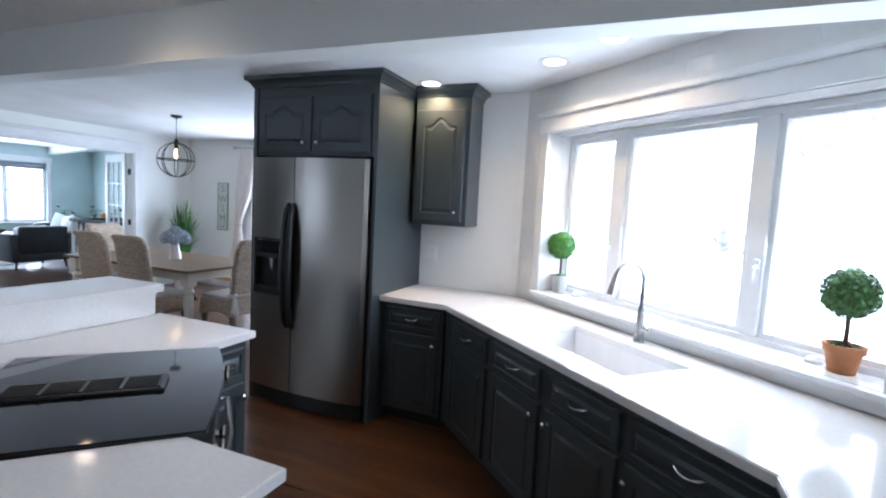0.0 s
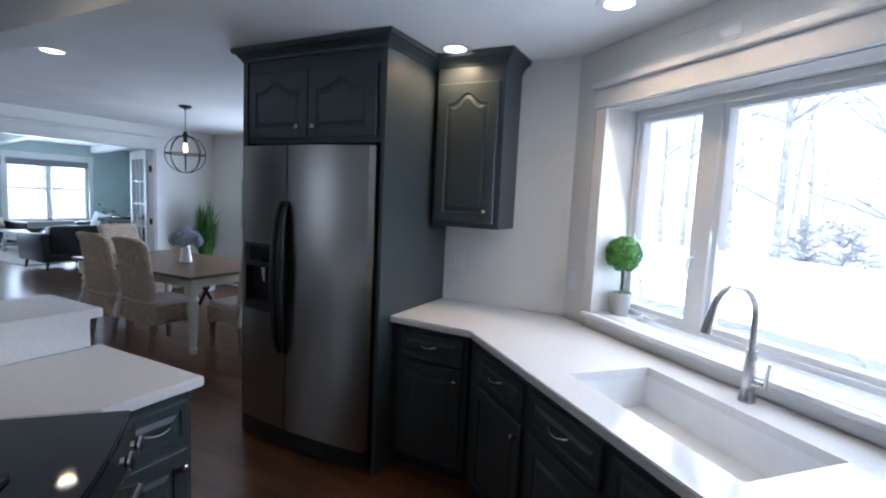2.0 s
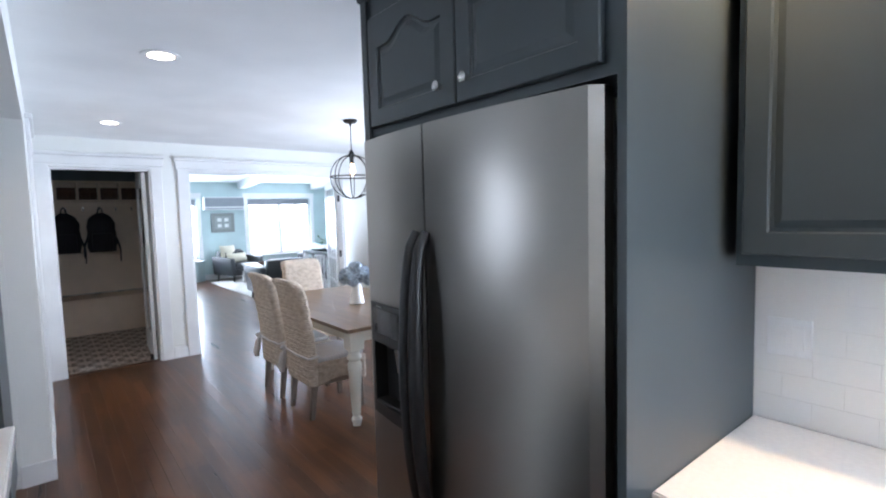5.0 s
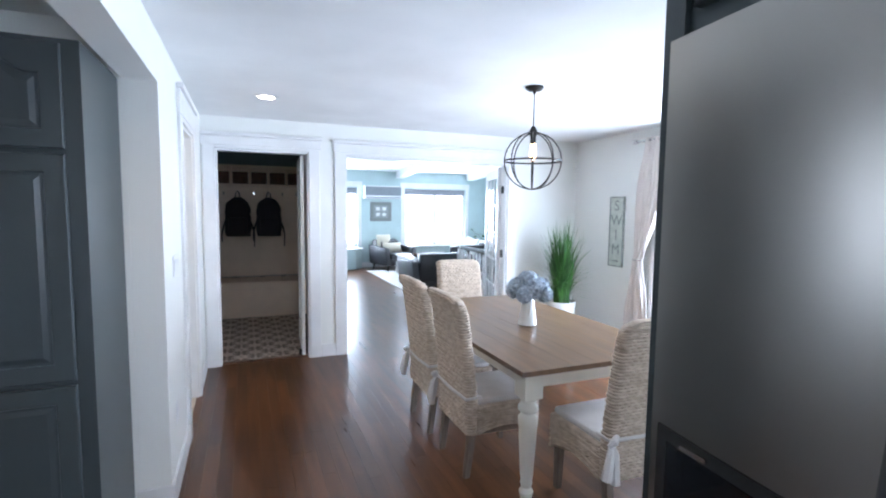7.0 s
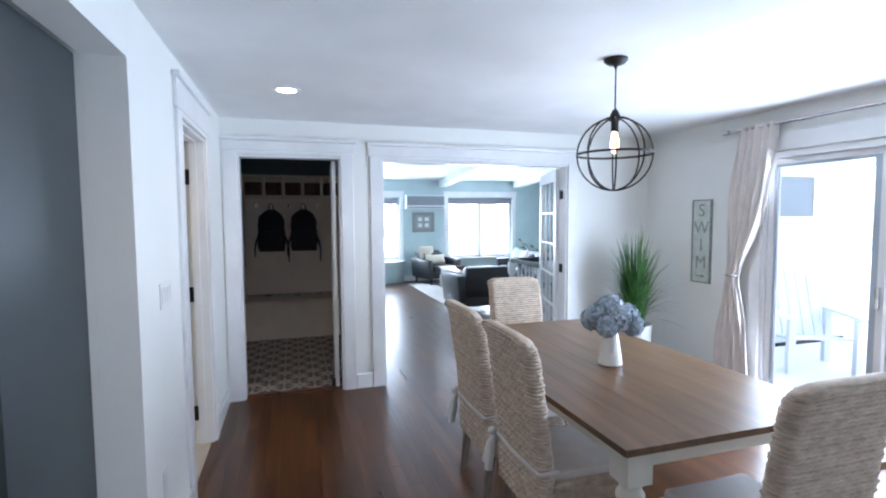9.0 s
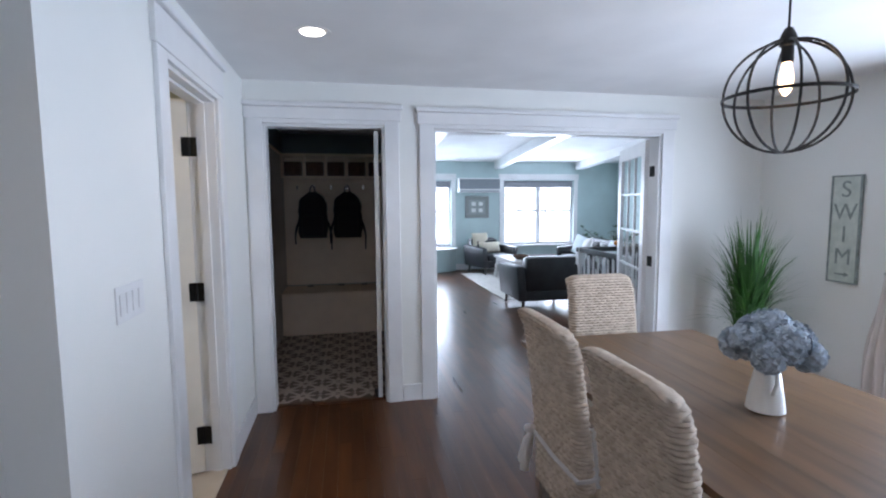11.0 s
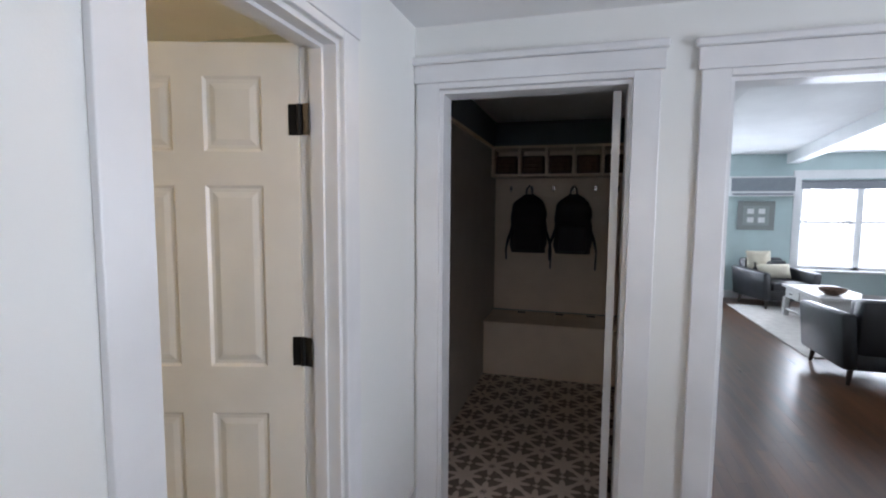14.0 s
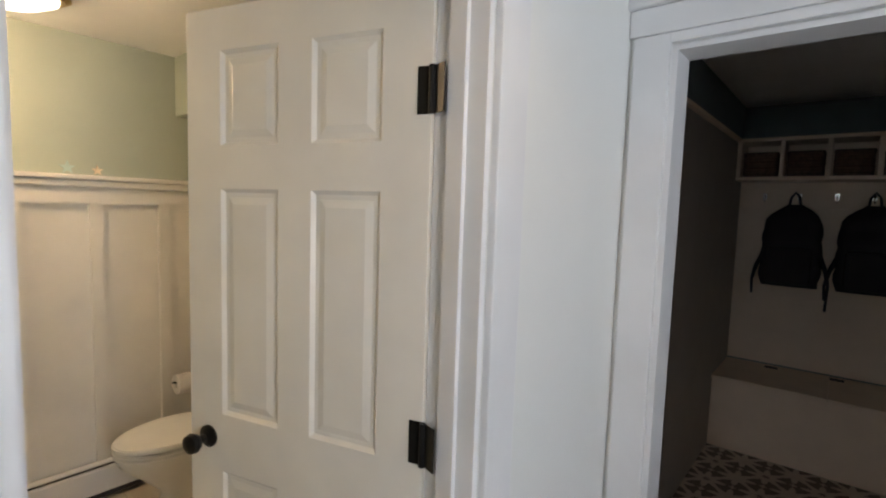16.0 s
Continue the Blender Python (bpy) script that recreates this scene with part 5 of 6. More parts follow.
part("damper", B(-0.64, 0.0, 0.198, 1.14, 0.045, 0.206, bevel=0.002), TRIM, ht)
part("fins", B(-0.64, 0.006, 0.02, 1.14, 0.045, 0.05), DARK, ht)
tz = thing("toilet", pose(-6.73, -0.10, 0), "white porcelain toilet with closed lid", "toilet")
bm = bmesh.new()
rings = []
for z, sx, sy, ox in ((0.0, 0.20, 0.115, -0.08), (0.03, 0.19, 0.11, -0.08), (0.14, 0.16, 0.095, -0.07), (0.24, 0.20, 0.13, -0.02), (0.33, 0.245, 0.175, 0.02), (0.385, 0.26, 0.185, 0.03), (0.395, 0.25, 0.178, 0.03)):
    rings.append([bm.verts.new((ox + sx * math.cos(a) * (1.08 if math.cos(a) > 0 else 0.9), sy * math.sin(a), z)) for a in (2 * math.pi * k / 28 for k in range(28))])
for p, q in zip(rings, rings[1:]):
    for k in range(28):
        bm.faces.new((p[k], p[(k + 1) % 28], q[(k + 1) % 28], q[k]))
bm.faces.new(rings[0][::-1])
bm.faces.new(rings[-1])
part("bowl", bm, PORCELAIN, tz, smooth=True)
for nm, z0, z1, g in (("seat", 0.398, 0.416, 0.004), ("lid", 0.420, 0.446, 0.002)):
    o = bmesh.new()
    prism(o, [(0.03 + 0.262 * math.cos(a) * (1.08 if math.cos(a) > 0 else 0.9), 0.187 * math.sin(a)) for a in (2 * math.pi * k / 32 for k in range(32))], z0, z1, 0.006)
    part(nm, o, PORCELAIN, tz, smooth=True)
part("tank", B(-0.425, -0.22, 0.36, -0.235, 0.22, 0.74, bevel=0.02), PORCELAIN, tz, smooth=True)
part("tank_lid", B(-0.43, -0.23, 0.742, -0.225, 0.23, 0.775, bevel=0.010), PORCELAIN, tz, smooth=True)
part("flush_lever", B(-0.235, 0.12, 0.66, -0.215, 0.19, 0.675, bevel=0.004), NICKEL, tz)
tr = thing("toilet_paper_stand", pose(-6.97, -0.40, 0), "black metal toilet paper stand with a white roll", "paper holder")
part("base", lathe(bmesh.new(), [(0.085, 0), (0.085, 0.012), (0.02, 0.02)], 24), IRON, tr, smooth=True)
part("pole", tube(bmesh.new(), [(0, 0, 0.01), (0, 0, 0.66), (0.04, 0, 0.68), (0.06, 0, 0.66)], 0.007, 8), IRON, tr, smooth=True)
part("arm", tube(bmesh.new(), [(0, 0, 0.56), (0.17, 0, 0.58)], 0.006, 8), IRON, tr, smooth=True)
o = lathe(bmesh.new(), [(0.02, -0.05), (0.055, -0.05), (0.055, 0.05), (0.02, 0.05)], 24, ring=True)
part("roll", o, LINEN, tr, "white paper roll", True, pose(0.10, 0.0, 0.565, 0, 90, 0))
for x, s, c in ((-6.375, 0.036, (0.45, 0.60, 0.58)), (-6.50, 0.028, (0.78, 0.66, 0.50))):
    st = thing("starfish", pose(x, BS + 0.045, 1.727), "small decorative starfish standing on the panelling ledge", "ornament", "starfish on the ledge")
    o = bmesh.new()
    pts = [((s if k % 2 == 0 else s * 0.42) * math.sin(math.pi * k / 5), (s if k % 2 == 0 else s * 0.42) * math.cos(math.pi * k / 5)) for k in range(10)]
    prism(o, pts, -0.006, 0.006, 0.002)
    part("body", o, mat("starfish_shell", c, 0.8, scale=60, bump=0.5, bump_scale=200), st, m=pose(0, 0, s * 0.82, 90, 0, 0))
BRASS = mat("aged_brass", (0.55, 0.38, 0.16), 0.3, 1.0, scale=20)
bl = thing("ceiling_lamp", Matrix.Translation((-5.95, -0.05, 2.42)) @ Matrix.Diagonal((2.0, 0.9, 1, 1)), "oblong flush ceiling lamp with glowing glass and brass rim", "ceiling light")
part("shade", lathe(bmesh.new(), [(0.16, -0.02), (0.155, -0.05), (0.12, -0.085), (0.06, -0.10), (0.001, -0.104)], 28), glow("lamp_glass", (1.0, 0.88, 0.66), 6), bl, "glowing frosted glass shade", True)
part("rim", lathe(bmesh.new(), [(0.12, -0.001), (0.175, -0.004), (0.178, -0.022), (0.168, -0.034), (0.15, -0.03)], 28, ring=True), BRASS, bl, "brass rim", True)
BATHTILE = mat("beige_floor_tile", (0.56, 0.50, 0.42), 0.35, scale=6, vary=0.06)


# ---- living room ----
SHADE = mat("grey_roller_shade", (0.30, 0.31, 0.34), 0.8, scale=20)
for nm, y0, y1 in (("window_2", 6.24, 8.02), ("window_3", 3.20, 4.97)):
    wz0, wz1 = 0.56, 2.075
    w = setting(nm, B(LX - 0.16, y0, wz0 - 0.03, LX + 0.10, y1, wz0, bevel=0.004), TRIM, "white double-hung living room window with a rolled shade", "window")
    for a, b in ((y0 - 0.10, y0), (y1, y1 + 0.10)):
        part("casing", B(LX + 0.001, a, wz0, LX + 0.022, b, wz1 + 0.02), TRIM, w)
    part("head_casing", B(LX + 0.001, y0 - 0.12, wz1 + 0.021, LX + 0.026, y1 + 0.12, wz1 + 0.165), TRIM, w)
    mid = (y0 + y1) / 2
    for a, b, z0, z1 in ((y0, y0 + 0.05, wz0, wz1), (y1 - 0.05, y1, wz0, wz1), (mid - 0.045, mid + 0.045, wz0, wz1), (y0, y1, wz0, wz0 + 0.05), (y0, y1, wz1 - 0.05, wz1)):
        part("window_frame", B(LX - 0.12, a, z0, LX - 0.06, b, z1), TRIM, w)
    for a, b in ((y0 + 0.05, mid - 0.045), (mid + 0.045, y1 - 0.05)):
        part("meeting_rail", B(LX - 0.112, a, 1.345, LX - 0.07, b, 1.385), TRIM, w)
        for z0, z1 in ((wz0 + 0.05, 1.345), (1.385, wz1 - 0.05)):
            g = part("pane", B(LX - 0.094, a, z0, LX - 0.09, b, z1), GLASS, w)
            g.visible_shadow = False
    sh = thing("roller_shade", pose(LX - 0.03, mid, wz1), "grey roller shade rolled to the top of the window", "window shade", "roller shades")
    part("fabric", B(-0.012, -(y1 - y0) / 2 + 0.02, -0.13, 0.0, (y1 - y0) / 2 - 0.02, -0.03), SHADE, sh)
    part("bottom_rail", B(-0.02, -(y1 - y0) / 2 + 0.02, -0.15, 0.006, (y1 - y0) / 2 - 0.02, -0.13, bevel=0.004), SHADE, sh)
    part("roller", tube(bmesh.new(), [(-0.01, -(y1 - y0) / 2 + 0.02, -0.025), (-0.01, (y1 - y0) / 2 - 0.02, -0.025)], 0.022, 12), SHADE, sh)
# added north window, out of view, round the living room fill light
nw = setting("window_4", B(-12.0, LN - 0.1, 0.57, -10.0, LN + 0.16, 0.60, bevel=0.004), TRIM, "white living room side window, added out of view", "window")
for a, b in ((-12.0, -11.95), (-11.03, -10.97), (-10.05, -10.0)):
    part("window_frame", B(a, LN + 0.05, 0.6, b, LN + 0.12, 2.1), TRIM, nw)
g = part("pane", B(-11.95, LN + 0.08, 0.6, -10.05, LN + 0.085, 2.1), GLASS, nw)
g.visible_shadow = False
setting("baseboard", B(LX + 0.001, 4.6, 0, LX + 0.016, LN, 0.14), TRIM, "white baseboard", "baseboard")
# low curved window seat under the far window
wb = tagged(part("window_bench", prism(bmesh.new(), [(LX, 3.22), (LX + 0.42, 3.22), (LX + 0.42, 4.55), (LX + 0.34, 4.86), (LX + 0.12, 5.05), (LX, 5.08)], 0.0, 0.505), TEAL), "pale teal low window bench with a rounded end", "bench")
(part("bench_top", prism(bmesh.new(), [(LX + 0.002, 3.22), (LX + 0.46, 3.22), (LX + 0.46, 4.56), (LX + 0.38, 4.90), (LX + 0.14, 5.09), (LX + 0.002, 5.12)], 0.506, 0.528, 0.004), TRIM, wb, "white top board"))

ACG = mat("grey_ac_grille", (0.30, 0.33, 0.36), 0.5, scale=10)
ac = thing("air_conditioner", pose(LX, 5.61, 1.80), "grey and white wall-mounted air conditioner", "air conditioner")
part("housing", B(0.001, -0.50, 0.0, 0.20, 0.50, 0.335, bevel=0.012), TRIM, ac)
part("front_grille", B(0.20, -0.475, 0.085, 0.207, 0.475, 0.31, bevel=0.003), ACG, ac, "grey grille")
for k in range(8):
    part("slat", B(0.207, -0.465, 0.10 + k * 0.026, 0.212, 0.465, 0.108 + k * 0.026), ACG, ac)
part("louvre", B(0.19, -0.45, 0.018, 0.206, 0.45, 0.05, bevel=0.003), ACG, ac)
pc = thing("framed_picture", pose(LX, 5.585, 1.467), "square grey-framed picture with four white squares", "picture")
part("frame", B(0.001, -0.285, -0.25, 0.030, 0.285, 0.25, bevel=0.004), mat("grey_driftwood", (0.27, 0.29, 0.28), 0.7, scale=10), pc)
part("mat", B(0.030, -0.20, -0.17, 0.033, 0.20, 0.17), mat("grey_linen_mat", (0.34, 0.37, 0.36), 0.9, scale=20), pc)
for y in (-0.085, 0.085):
    for z in (-0.075, 0.075):
        part("tile", B(0.033, y - 0.05, z - 0.045, 0.039, y + 0.05, z + 0.045), PLATE, pc)

CREAMF = mat("cream_knit", (0.66, 0.60, 0.48), 0.95, scale=20, bump=0.5, bump_scale=120)
PALEF = mat("pale_blue_fabric", (0.62, 0.68, 0.70), 0.95, scale=16, bump=0.4, bump_scale=140)


def pillow(m, w, h, material, label):
    bm = bmesh.new()
    n = 10
    grid = {}
    for s in (-1, 1):
        for i in range(n + 1):
            for j in range(n + 1):
                u, v = i / n * 2 - 1, j / n * 2 - 1
                th = 0.075 * ((1 - u * u) * (1 - v * v)) ** 0.45
                k = 1 - 0.05 * (1 - abs(u)) * abs(v) - 0.05 * (1 - abs(v)) * abs(u)
                grid[s, i, j] = bm.verts.new((u * w / 2 * k, s * th, v * h / 2 * k))
        for i in range(n):
            for j in range(n):
                bm.faces.new((grid[s, i, j], grid[s, i + 1, j], grid[s, i + 1, j + 1], grid[s, i, j + 1]))
    bmesh.ops.remove_doubles(bm, verts=bm.verts, dist=1e-4)
    t = part("pillow", bm, material, None, label, True, m)
    return tagged(t, label, "pillow")


def sofa(m, w, seats, label, category, d=0.90, back=0.76, arm=0.62):
    """A leather seat; local front -y, centred in x, back at +y."""
    s = thing("sofa" if seats > 1 else "armchair", m, label, category)
    part("base", B(-w / 2 + 0.03, -d / 2 + 0.03, 0.15, w / 2 - 0.03, d / 2 - 0.02, 0.30, bevel=0.015), LEATHER, s, smooth=True)
    bm = B(-w / 2 + 0.10, d / 2 - 0.20, 0.28, w / 2 - 0.10, d / 2, back, bevel=0.05)
    for v in bm.verts:
        v.co.y += 0.05 * max(0, (v.co.z - 0.3) / 0.46)
    part("backrest", bm, LEATHER, s, smooth=True)
    for sx in (-1, 1):
        bm = B(-0.065, -d / 2, 0.15, 0.065, d / 2, arm, bevel=0.035)
        for v in bm.verts:
            v.co.z -= 0.06 * max(0, -(v.co.y) / d) if v.co.z > 0.4 else 0
            v.co.x += sx * 0.035 * max(0, (v.co.z - 0.2) / 0.4)
        part("armrest", bm, LEATHER, s, smooth=True, m=pose(sx * (w / 2 - 0.065), 0, 0))
    sw2 = (w - 0.28) / seats
    for k in range(seats):
        x = -w / 2 + 0.14 + sw2 * k
        part("seat_cushion", B(x + 0.004, -d / 2 + 0.02, 0.30, x + sw2 - 0.004, d / 2 - 0.20, 0.44, bevel=0.03), LEATHER, s, smooth=True)
        part("back_cushion", B(x + 0.004, d / 2 - 0.30, 0.44, x + sw2 - 0.004, d / 2 - 0.16, back - 0.03, bevel=0.04), LEATHER, s, smooth=True)
    for sx in (-1, 1):
        for sy in (-1, 1):
            part("leg", tube(bmesh.new(), [(sx * (w / 2 - 0.08), sy * (d / 2 - 0.07), 0.0), (sx * (w / 2 - 0.10), sy * (d / 2 - 0.09), 0.16)], [0.016, 0.028], 8), DARKWOOD, s)
    return s


DARKWOOD = mat("espresso_wood", (0.035, 0.022, 0.016), 0.4, scale=10, stretch=(8, 8, 1))
sofa(pose(-10.53, 5.45, 0, 0, 0, -90), 0.98, 1, "black leather armchair with its back to the doorway", "armchair", back=0.79, arm=0.66)
sofa(pose(-12.65, 7.62, 0, 0, 0, 0), 2.2, 3, "black leather sofa with pale pillows", "sofa")
sofa(pose(-14.12, 5.74, 0, 0, 0, 106), 0.86, 1, "black leather armchair with cream lumbar pillow", "armchair", d=0.85)
pillow(pose(-14.12, 5.74, 0.57, 0, 0, 106) @ pose(0, 0.02, 0.0, -18, 0, 0), 0.55, 0.24, CREAMF, "cream lumbar pillow on the black armchair")
pillow(pose(-14.12, 5.74, 0.72, 0, 0, 106) @ pose(-0.14, 0.20, 0.0, -12, 0, 0), 0.42, 0.34, CREAMF, "cream throw pillow on the black armchair")
pillow(pose(-13.30, 7.52, 0.63, -15, 12, 10), 0.46, 0.42, PALEF, "pale blue-grey throw pillow on the black sofa")
pillow(pose(-12.90, 7.45, 0.62, -20, -10, -8), 0.46, 0.44, LINEN, "white throw pillow on the black sofa")
pillow(pose(-11.95, 7.52, 0.62, -15, 8, 0), 0.50, 0.38, PALEF, "pale blue-grey throw pillow on the black sofa")
pillow(pose(-10.49, 5.45, 0.60, -15, 0, -90), 0.44, 0.40, LINEN, "white throw pillow on the black armchair")
GREYWASH = mat("grey_washed_wood", (0.50, 0.49, 0.47), 0.5, scale=6, detail=8, second=(0.38, 0.37, 0.36), stretch=(2, 14, 14), vary=0.1)
ct = thing("coffee_table", pose(-12.75, 5.93, 0), "grey-washed coffee table with drawers", "coffee table")
part("tabletop", B(-0.62, -0.34, 0.44, 0.62, 0.34, 0.475, bevel=0.004), GREYWASH, ct)
part("apron", B(-0.57, -0.30, 0.29, 0.57, 0.30, 0.439), GREYWASH, ct)
for x in (-0.30, 0.28):
    dr = part("drawer_front", B(x - 0.22, -0.312, 0.305, x + 0.22, -0.301, 0.425, bevel=0.002), GREYWASH, ct)
    part("knob", knob(bmesh.new(), x, -0.312, 0.365, 0.014), IRON, dr, smooth=True)
part("shelf", B(-0.57, -0.30, 0.10, 0.57, 0.30, 0.125), GREYWASH, ct)
for sx in (-1, 1):
    for sy in (-1, 1):
        part("leg", B(sx * 0.56 - 0.035, sy * 0.29 - 0.035, 0.0, sx * 0.56 + 0.035, sy * 0.29 + 0.035, 0.289, bevel=0.004), GREYWASH, ct)
bw = thing("bowl", pose(-12.45, 5.85, 0.476), "dark woven bowl on the coffee table", "bowl")
part("body", lathe(bmesh.new(), [(0.07, 0), (0.14, 0.05), (0.16, 0.085), (0.15, 0.085), (0.12, 0.04), (0.001, 0.02)], 20), BASKET, bw, smooth=True)
RUG = mat("cream_rug", (0.62, 0.59, 0.55), 0.95, scale=9, second=(0.52, 0.49, 0.46), bump=0.6, bump_scale=180)
tagged(part("rug", B(-14.0, 5.04, 0.001, -11.0, 7.3, 0.014, bevel=0.004), RUG), "cream pile rug under the coffee table", "rug")

# leafy plant in the corner and an orange pumpkin
PL2 = mat("dark_green_leaf", (0.05, 0.12, 0.05), 0.45, scale=10, second=(0.03, 0.08, 0.035), vary=0.3)
lp = thing("potted_plant", pose(-13.75, 8.5, 0), "dark green leafy plant behind the sofa", "plant")
part("pot", lathe(bmesh.new(), [(0.13, 0), (0.17, 0.30), (0.18, 0.32), (0.15, 0.32), (0.14, 0.28)], 20), PORCELAIN, lp, smooth=True)
g2 = random.Random(8)
stems, lv = bmesh.new(), bmesh.new()
for k in range(11):
    a, ln = g2.uniform(0, 6.28), g2.uniform(0.7, 1.15)
    pts = [Vector((0, 0, 0.28))]
    d = Vector((math.cos(a) * 0.55, math.sin(a) * 0.55, 1)).normalized()
    for i in range(5):
        d = (d + Vector((math.cos(a), math.sin(a), -0.25)) * 0.13).normalized()
        pts.append(pts[-1] + d * ln / 5)
    tube(stems, pts, [0.010, 0.009, 0.008, 0.006, 0.005, 0.003], 5)
    for i in range(1, 6):
        for s2 in range(3):
            p = pts[i]
            dd = Vector((g2.uniform(-1, 1), g2.uniform(-1, 1), g2.uniform(-0.2, 0.7))).normalized()
            sd2 = dd.cross(Vector((0, 0, 1))).normalized() * 0.035
            L = g2.uniform(0.10, 0.17)
            q = [lv.verts.new(c) for c in (p, p + dd * L * 0.5 + sd2, p + dd * L - Vector((0, 0, 0.02)), p + dd * L * 0.5 - sd2)]
            lv.faces.new(q)
part("stems", stems, TWIG, lp)
part("leaves", lv, PL2, lp, "broad dark green leaves")
PUMPKIN = mat("orange_pumpkin", (0.70, 0.24, 0.02), 0.5, scale=8, second=(0.6, 0.18, 0.015))

# stair railing
RAIL = mat("black_handrail", (0.012, 0.011, 0.011), 0.3, scale=12)
sr = thing("stair_railing", pose(-9.36, 5.52, 0), "white stair balusters with black handrail and newel post", "railing")


def newel(x, y, h=0.98):
    bm = B(-0.045, -0.045, 0, 0.045, 0.045, 0.30, bevel=0.004)
    lathe(bm, [(0.043, 0.30), (0.032, 0.33), (0.038, 0.36), (0.030, 0.40), (0.026, 0.70), (0.034, 0.74), (0.030, 0.76)], 16)
    box(bm, -0.042, -0.042, 0.76, 0.042, 0.042, h, 0.004)
    part("newel_post", bm, TRIM, sr, "white turned newel post", True, pose(x, y, 0))


def baluster(x, y, z0, z1):
    bm = B(-0.017, -0.017, z0, 0.017, 0.017, z0 + 0.16)
    lathe(bm, [(0.016, z0 + 0.16), (0.011, z0 + 0.19), (0.017, z0 + 0.23), (0.011, z0 + 0.28), (0.014, z0 + 0.45), (0.010, z1)], 10)
    part("baluster", bm, TRIM, sr, m=pose(x, y, 0))


newel(0, 0)
newel(0, 1.15)
for k in range(1, 10):
    baluster(0, 0.115 * k, 0.0, 0.90)
part("handrail", B(-0.032, -0.05, 0.925, 0.032, 1.20, 0.985, bevel=0.012), RAIL, sr, "black handrail")
part("bottom_rail", B(-0.06, -0.05, 0.001, 0.06, 1.20, 0.02), TRIM, sr)
bm = bmesh.new()
tube(bm, [(0.03, 0.10, 0.90), (0.08, 0.10, 0.88), (1.05, 0.10, 0.20), (1.2, 0.10, 0.10)], 0.026, 10)
part("descending_handrail", bm, RAIL, sr, "black descending handrail", True)
for k in range(1, 9):
    x = 0.115 * k
    baluster(x, 0.0, 0.001, 0.90)
part("handrail", B(0.03, -0.032, 0.925, 1.05, 0.032, 0.985, bevel=0.012), RAIL, sr, "black handrail")
newel(1.08, 0)
pmk = thing("pumpkin", pose(-9.36, 6.05, 0.986), "small orange pumpkin resting on the railing", "pumpkin")
o = bmesh.new()
rings = []
for i in range(9):
    q = math.pi * i / 8
    rings.append([o.verts.new((0.055 * math.sin(q) * (1 + 0.06 * math.cos(8 * a)) * math.cos(a), 0.055 * math.sin(q) * (1 + 0.06 * math.cos(8 * a)) * math.sin(a), 0.042 - 0.042 * math.cos(q))) for a in (2 * math.pi * k / 32 for k in range(32))])
for p, q in zip(rings, rings[1:]):
    for k in range(32):
        o.faces.new((p[k], p[(k + 1) % 32], q[(k + 1) % 32], q[k]))
part("body", o, PUMPKIN, pmk, smooth=True)
part("stem", tube(bmesh.new(), [(0, 0, 0.08), (0.004, 0, 0.10)], 0.006, 6), TWIG, pmk)

# ---- outdoors ----
BARK = mat("frosted_bark", (0.50, 0.50, 0.51), 0.9, scale=4, second=(0.86, 0.87, 0.88), bump=0.4, bump_scale=20)
backdrop_m = glow("overcast_sky", (0.94, 0.97, 1.0), 1.9)
bm = bmesh.new()
lo = [bm.verts.new((85 * math.cos(2 * math.pi * k / 48), 85 * math.sin(2 * math.pi * k / 48), -1.0)) for k in range(48)]
hi = [bm.verts.new((85 * math.cos(2 * math.pi * k / 48), 85 * math.sin(2 * math.pi * k / 48), 110.0)) for k in range(48)]
for k in range(48):
    bm.faces.new((lo[k], lo[(k + 1) % 48], hi[(k + 1) % 48], hi[k]))
setting("backdrop", bm, backdrop_m, "pale overcast winter sky", "sky")


def tree(seed, height, spread):
    g = random.Random(seed)
    bm = bmesh.new()

    def limb(p, d, ln, r, depth):
        pts, rs = [p], [r]
        n = 4 if depth else 7
        for i in range(n):
            d = (d + Vector((g.gauss(0, 1), g.gauss(0, 1), g.gauss(0, 0.6))) * (0.05 if depth == 0 else 0.16)).normalized()
            pts.append(pts[-1] + d * ln / n)
            rs.append(r * (1 - 0.8 * (i + 1) / n))
        tube(bm, pts, rs, 5 if depth == 0 else 3, cap=False)
        if depth < 3:
            kids = (30, 8, 4)[depth]
            for k in range(kids):
                v = g.uniform(0.22 if depth == 0 else 0.15, 1.0)
                q = pts[min(int(v * n), n)]
                a = g.uniform(0, 6.283)
                dd = Vector((math.cos(a), math.sin(a), g.uniform(-0.25, 0.5)))
                dd = (dd.normalized() + d * 0.5).normalized()
                limb(q, dd, ln * spread * g.uniform(0.45, 0.9) * (1.15 - v * 0.5), max(r * (1 - 0.75 * v) * 0.5, 0.014), depth + 1)

    limb(Vector((0, 0, 0)), Vector((g.uniform(-0.05, 0.05), g.uniform(-0.05, 0.05), 1)), height, height * 0.008, 0)
    return bm


